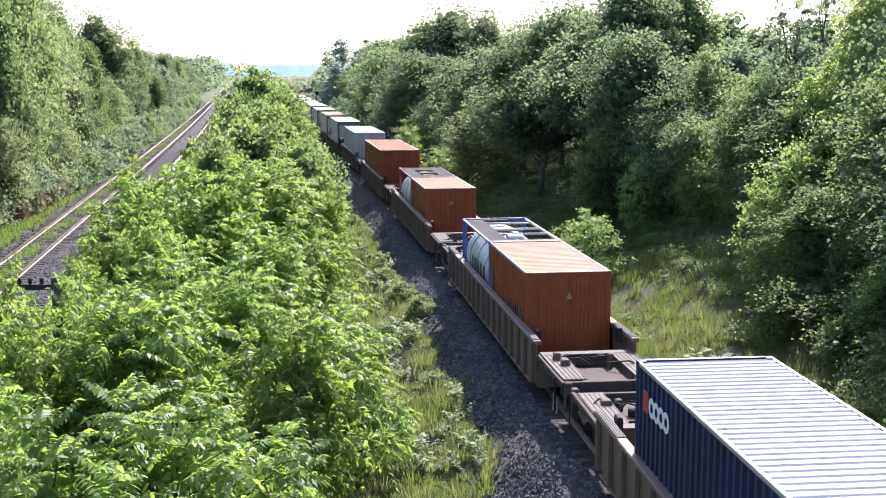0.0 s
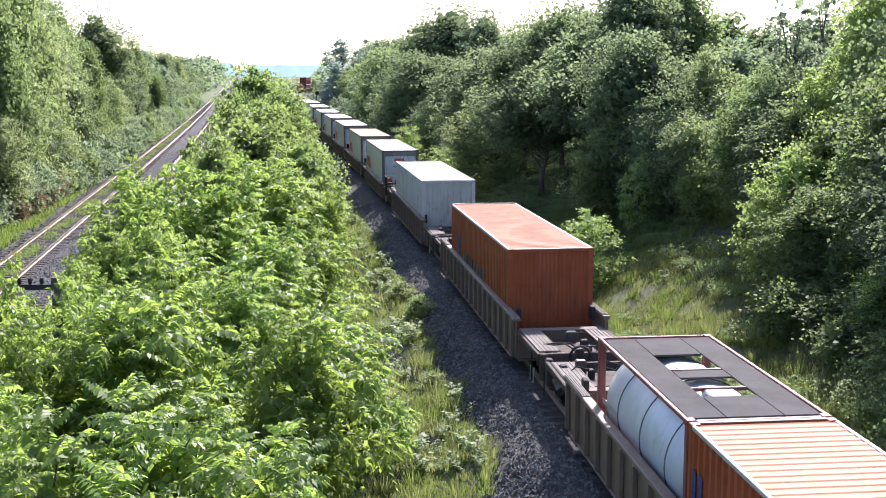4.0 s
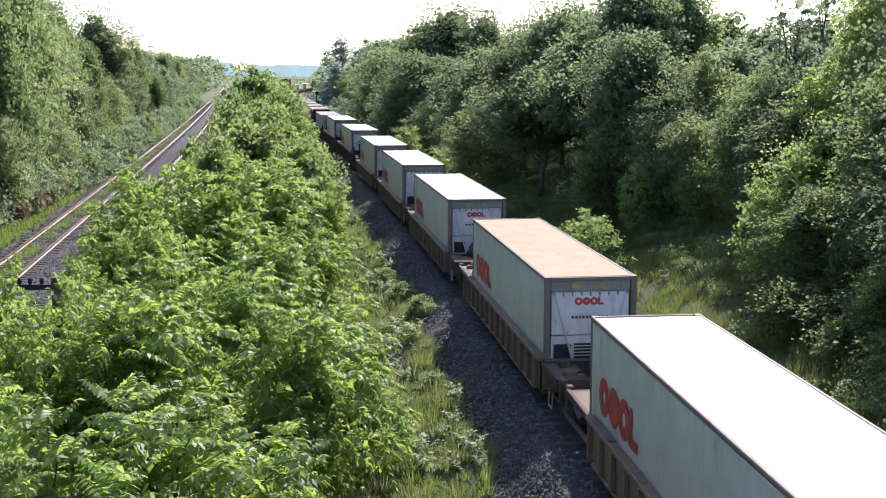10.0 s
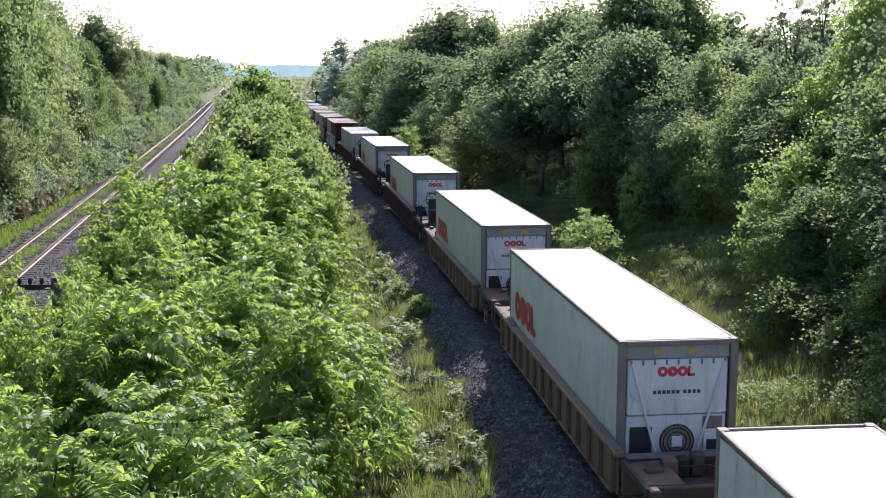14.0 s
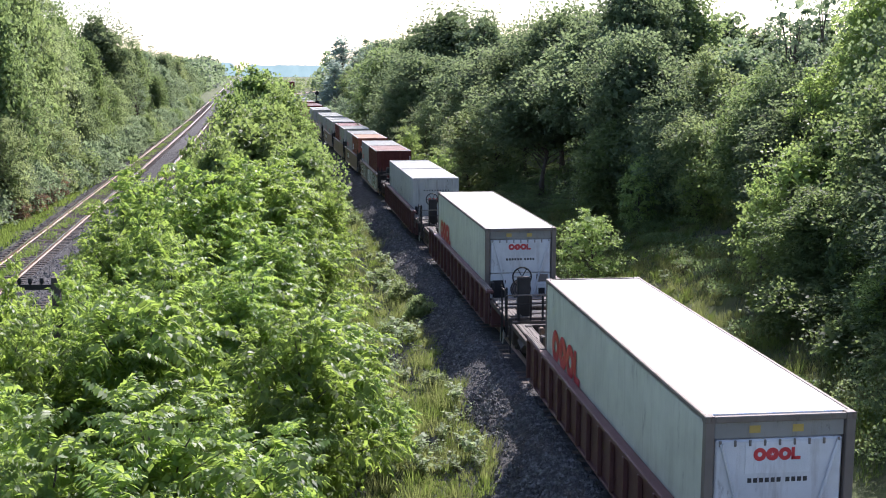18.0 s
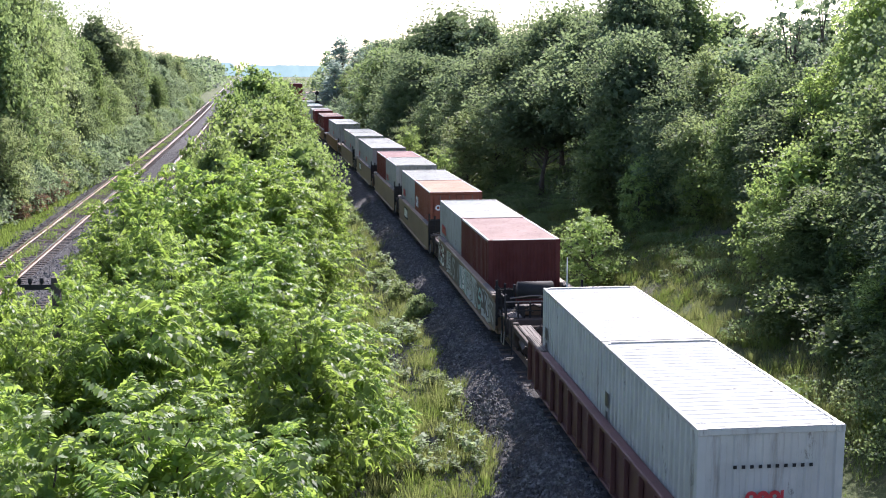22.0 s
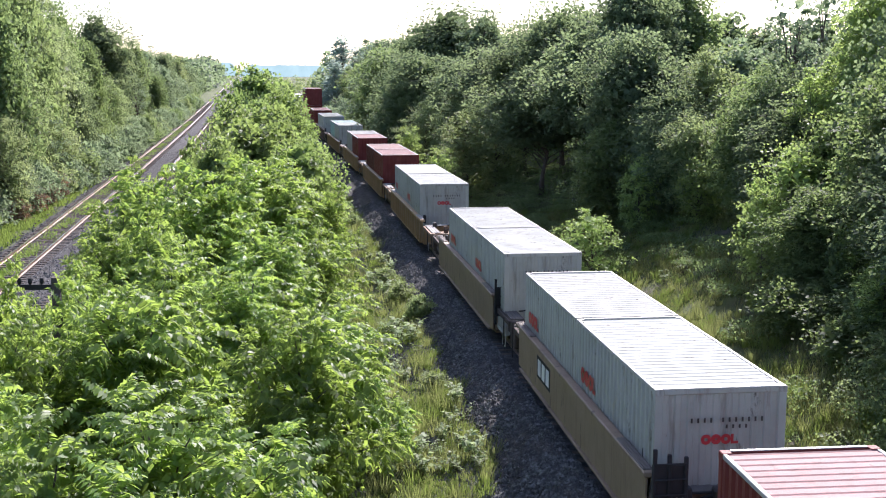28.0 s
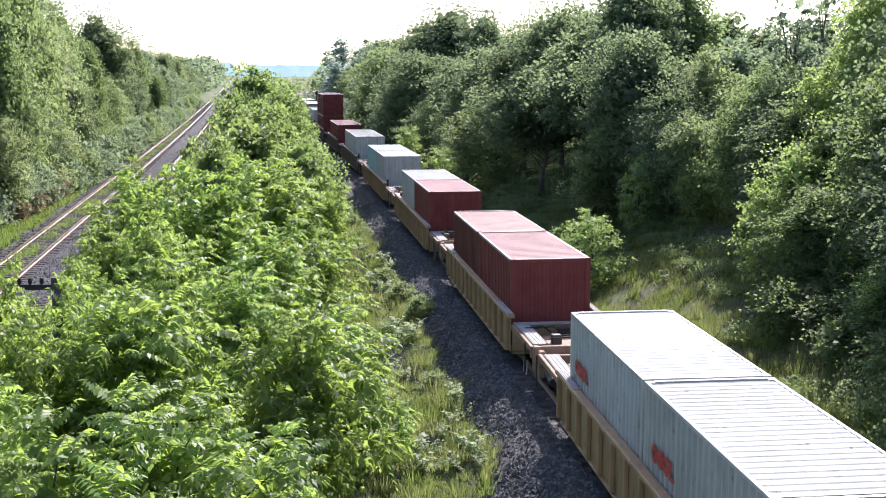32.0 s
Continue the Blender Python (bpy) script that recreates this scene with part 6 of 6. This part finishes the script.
def stones(name, seed, n, f, label):
    """Loose stones as small rough octahedra."""
    rng = np.random.default_rng(seed)
    x, y, z = f(rng, n)
    r = rng.uniform(0.028, 0.075, n) * rng.uniform(0.7, 1.0, n)
    axes = np.array([[1, 0, 0], [0, 1, 0], [-1, 0, 0], [0, -1, 0], [0, 0, 1], [0, 0, -1]], float)
    v = axes[None] * (r[:, None, None] * rng.uniform(0.6, 1.3, (n, 6, 1))) + rng.normal(size=(n, 6, 3)) * (r * 0.25)[:, None, None] + np.stack([x, y, z], 1)[:, None]
    k = np.arange(n)[:, None, None] * 6
    tri = np.array([[0, 1, 4, 4], [1, 2, 4, 4], [2, 3, 4, 4], [3, 0, 4, 4], [1, 0, 5, 5], [2, 1, 5, 5], [3, 2, 5, 5], [0, 3, 5, 5]])
    me = bpy.data.meshes.new(name)
    me.from_pydata(v.reshape(-1, 3).tolist(), [], (tri[None, :, :3] + k).reshape(-1, 3).tolist())
    me.materials.append(M["stone"])
    return tagged(new(name, me), label, "stones", "", "stuff")


def shoulder(rng, n):
    y = 18 + 60 * rng.uniform(0, 1, n) ** 1.6
    d = -1.3 - 3.2 * rng.uniform(0, 1, n) ** 1.3
    z = np.interp(-d, [1.75, 1.9, 2.85, 3.1, 3.6, 4.5], [-0.2, -0.24, -0.72, -0.76, -0.84, -0.98]) + 0.015
    return track_x(y) + d, y, z


def left_top(rng, n):
    y = 45 + 90 * rng.uniform(0, 1, n) ** 1.5
    return (LEFT_A + LEFT_B) / 2 + rng.uniform(-4.0, 4.0, n), y, np.full(n, -0.51)


stones("ballast_stones", 5, 36000, shoulder, "loose grey crushed stones on the ballast shoulder")
stones("ballast_stones", 6, 9000, left_top, "loose grey stones between the empty tracks")


def weed_kind(seed, leaf, H=0.75, n=46, size=0.17):
    rng = np.random.default_rng(seed)
    b = Build()
    ps, ds = [], []
    for k in range(5):
        a = rng.uniform(0, 6.283)
        tip = np.array([math.cos(a) * 0.3, math.sin(a) * 0.3, H * rng.uniform(0.7, 1.1)])
        b.tube([(0, 0, 0), tuple(tip * [0.4, 0.4, 0.55]), tuple(tip)], [0.012, 0.009, 0.005], 5, False)
        for t in rng.uniform(0.2, 1.0, n // 5):
            ps.append(tip * [t, t, t ** 0.9])
            aa = rng.uniform(0, 6.283)
            ds.append([math.cos(aa), math.sin(aa), rng.uniform(-0.1, 0.6)])
    v = leaf_quads(rng, np.array(ps), np.array(ds), size * rng.uniform(0.6, 1.2, len(ps)), 0.27)
    return b.mesh("stem", M["bark"], True), fast_mesh("foliage", v, np.arange(len(v)).reshape(-1, 4), [M[leaf]])


WEEDS = [weed_kind(1, "weed", 0.75, 60, 0.2), weed_kind(2, "weed", 0.9, 80, 0.23), weed_kind(3, "leaf_lime", 0.6, 60, 0.13)]


def weed(x, y, s, k=None):
    stem, fol = WEEDS[PLANT.randrange(3) if k is None else k]
    ob = new("weed_plant")
    part("stem", stem, None, ob)
    part("foliage", fol, None, ob)
    ob.matrix_basis = Matrix.LocRotScale((x, y, float(ground_z(x, y)) - 0.02), Euler((0, 0, PLANT.uniform(0, 6.28))), (s, s, s))
    return tagged(ob, "broad-leaved roadside weed with pale silvery leaves" if k != 2 else "low bushy green weed in the grass", "weed", "verge weeds")


for i in range(115):
    y = 26 + 70 * PLANT.random() ** 1.6
    weed(float(track_x(y)) - PLANT.uniform(3.0, 6.0), y, PLANT.uniform(0.4, 0.95), PLANT.choice([0, 1, 2]))
for i in range(20):
    y = PLANT.uniform(26, 75)
    weed(float(track_x(y)) + PLANT.uniform(4.0, 11.0), y, PLANT.uniform(0.6, 1.4), PLANT.choice([0, 2, 2]))
for x, y in ((13.2, 33.2), (13.5, 33.6)):
    weed(x, y, 1.6, 1)


# weeds and brambles over the right slope
under = [[], []]
for i in range(420):
    y = 24 + 70 * wr.random() ** 1.4
    d = wr.uniform(4.5, 17.0)
    if d < 8.5 and 30 < y < 62 and wr.random() < 0.7:
        continue
    x = float(track_x(y)) + d
    H = wr.uniform(0.35, 1.3)
    # shaded sector: shade put in by using only the darker leaf, lower clumps
    dim = 0.24 < x / y < 0.45
    under[i % 3 == 0 and not dim].append((x, y, float(ground_z(x, y)) - 0.1, H * (0.6 if dim else 1), wr.uniform(0.5, 1.1), 420, 0.085))
brush = []
for i in range(170):
    y = 130 + 200 * wr.random()
    x = float(track_x(y)) + wr.uniform(4.5, 14)
    brush.append((x, y, float(ground_z(x, y)) - 0.1, wr.uniform(1.2, 3.4), wr.uniform(1.0, 2.0), 160, 0.38))
woods("undergrowth", 11, brush, "leaf_ash", "grey-green brush along the forest edge")
woods("undergrowth", 8, under[0], "leaf_bush", "dark green brambles and weeds over the slope")
woods("undergrowth", 9, under[1], "leaf_lime", "bright green weeds scattered over the slope")


# ---- line-side fittings ----
def colour_light_signal(x, y, H):
    ob = thing("railway_signal", "dark railway signal mast with two round heads", "signal")
    part("mast", Build().tube([(0, 0, 0), (0, 0, H)], 0.075, 10), M["black"], ob)
    part("base", box(-0.3, 0.3, -0.3, 0.3, 0, 0.35, c=0.03), M["stone"], ob)
    for z in (H - 0.35, H - 2.3):
        h = part("signal_head", Build().tube([(0.1, -0.14, z), (0.1, -0.06, z)], 0.42, 24), M["black"], ob, "round black signal backboard")
        part("lamp_hood", Build().tube([(0.1, -0.4, z), (0.1, -0.15, z)], 0.13, 14, False), M["black"], h)
    part("ladder", box(-0.2, -0.14, 0.1, 0.16, 0.3, H - 0.4), M["black"], ob)
    ob.matrix_basis = pose(x, y, float(ground_z(x, y)) - 0.05)


def pole_with_arm(x, y, H, wide):
    ob = thing("line_pole", "short dark timber line pole with crossarm and insulators", "pole")
    part("post", Build().tube([(0, 0, 0), (0.02, 0, H * 0.5), (0, 0, H)], [0.13, 0.12, 0.11], 10), M["timber"], ob)
    arm = part("crossarm", box(0.16 - wide, 0.16, -0.05, 0.05, H - 0.3, H - 0.17), M["black"], ob)
    for u in (-0.78, -0.55, -0.3):
        part("insulator", Build().tube([(u * wide, 0, H - 0.17), (u * wide, 0, H - 0.1), (u * wide, 0, H - 0.02)], [0.03, 0.055, 0.04], 10), M["black"], arm)
    ob.matrix_basis = pose(x, y, float(ground_z(x, y)) - 0.05, 0, 0, -8)


def relay_cabin(x, y):
    ob = thing("relay_cabin", "small dark line-side equipment cabin with pitched roof", "cabin")
    part("wall", box(-1.1, 1.1, -0.9, 0.9, 0, 2.3, c=0.03), M["car_dark"], ob)
    r = Build().add([(-1.25, -1.05, 2.3), (1.25, -1.05, 2.3), (1.25, 1.05, 2.3), (-1.25, 1.05, 2.3), (-1.25, 0, 2.9), (1.25, 0, 2.9)], [(0, 1, 5, 4), (2, 3, 4, 5), (0, 4, 3), (1, 2, 5), (3, 2, 1, 0)])
    part("roof", r, M["car_dark"], ob)
    part("door", box(-0.4, 0.4, -0.93, -0.905, 0.1, 2.0), M["black"], ob)
    ob.matrix_basis = pose(x, y, float(ground_z(x, y)) - 0.05)


colour_light_signal(11.8, 246, 5.2)
pole_with_arm(-4.85, 28.5, 4.48, 1.1)
relay_cabin(8.6, 480)
_, twigs, sprays = KINDS["shrub"][0]
withered = fast_mesh("crown", np.array([v.co for v in sprays.vertices]), np.arange(len(sprays.vertices)).reshape(-1, 4), [M["leaf_rust"]])
for x, y, k in ((-15.1, 75, 0.7), (-15.3, 79, 0.95), (-15.0, 84, 0.8), (-15.4, 88, 1.0), (-15.2, 94, 0.75), (-15.3, 101, 0.9)):
    ob = new("shrub")
    part("trunk", twigs, None, ob)
    part("crown", withered, None, ob)
    ob.matrix_basis = Matrix.LocRotScale((x, y, float(ground_z(x, y)) - 0.05), Euler((0, 0, x * 3)), (k, k, k * 0.75))
    tagged(ob, "withered reddish-brown shrub beside the tracks", "shrub", "bank shrubs")


motions()
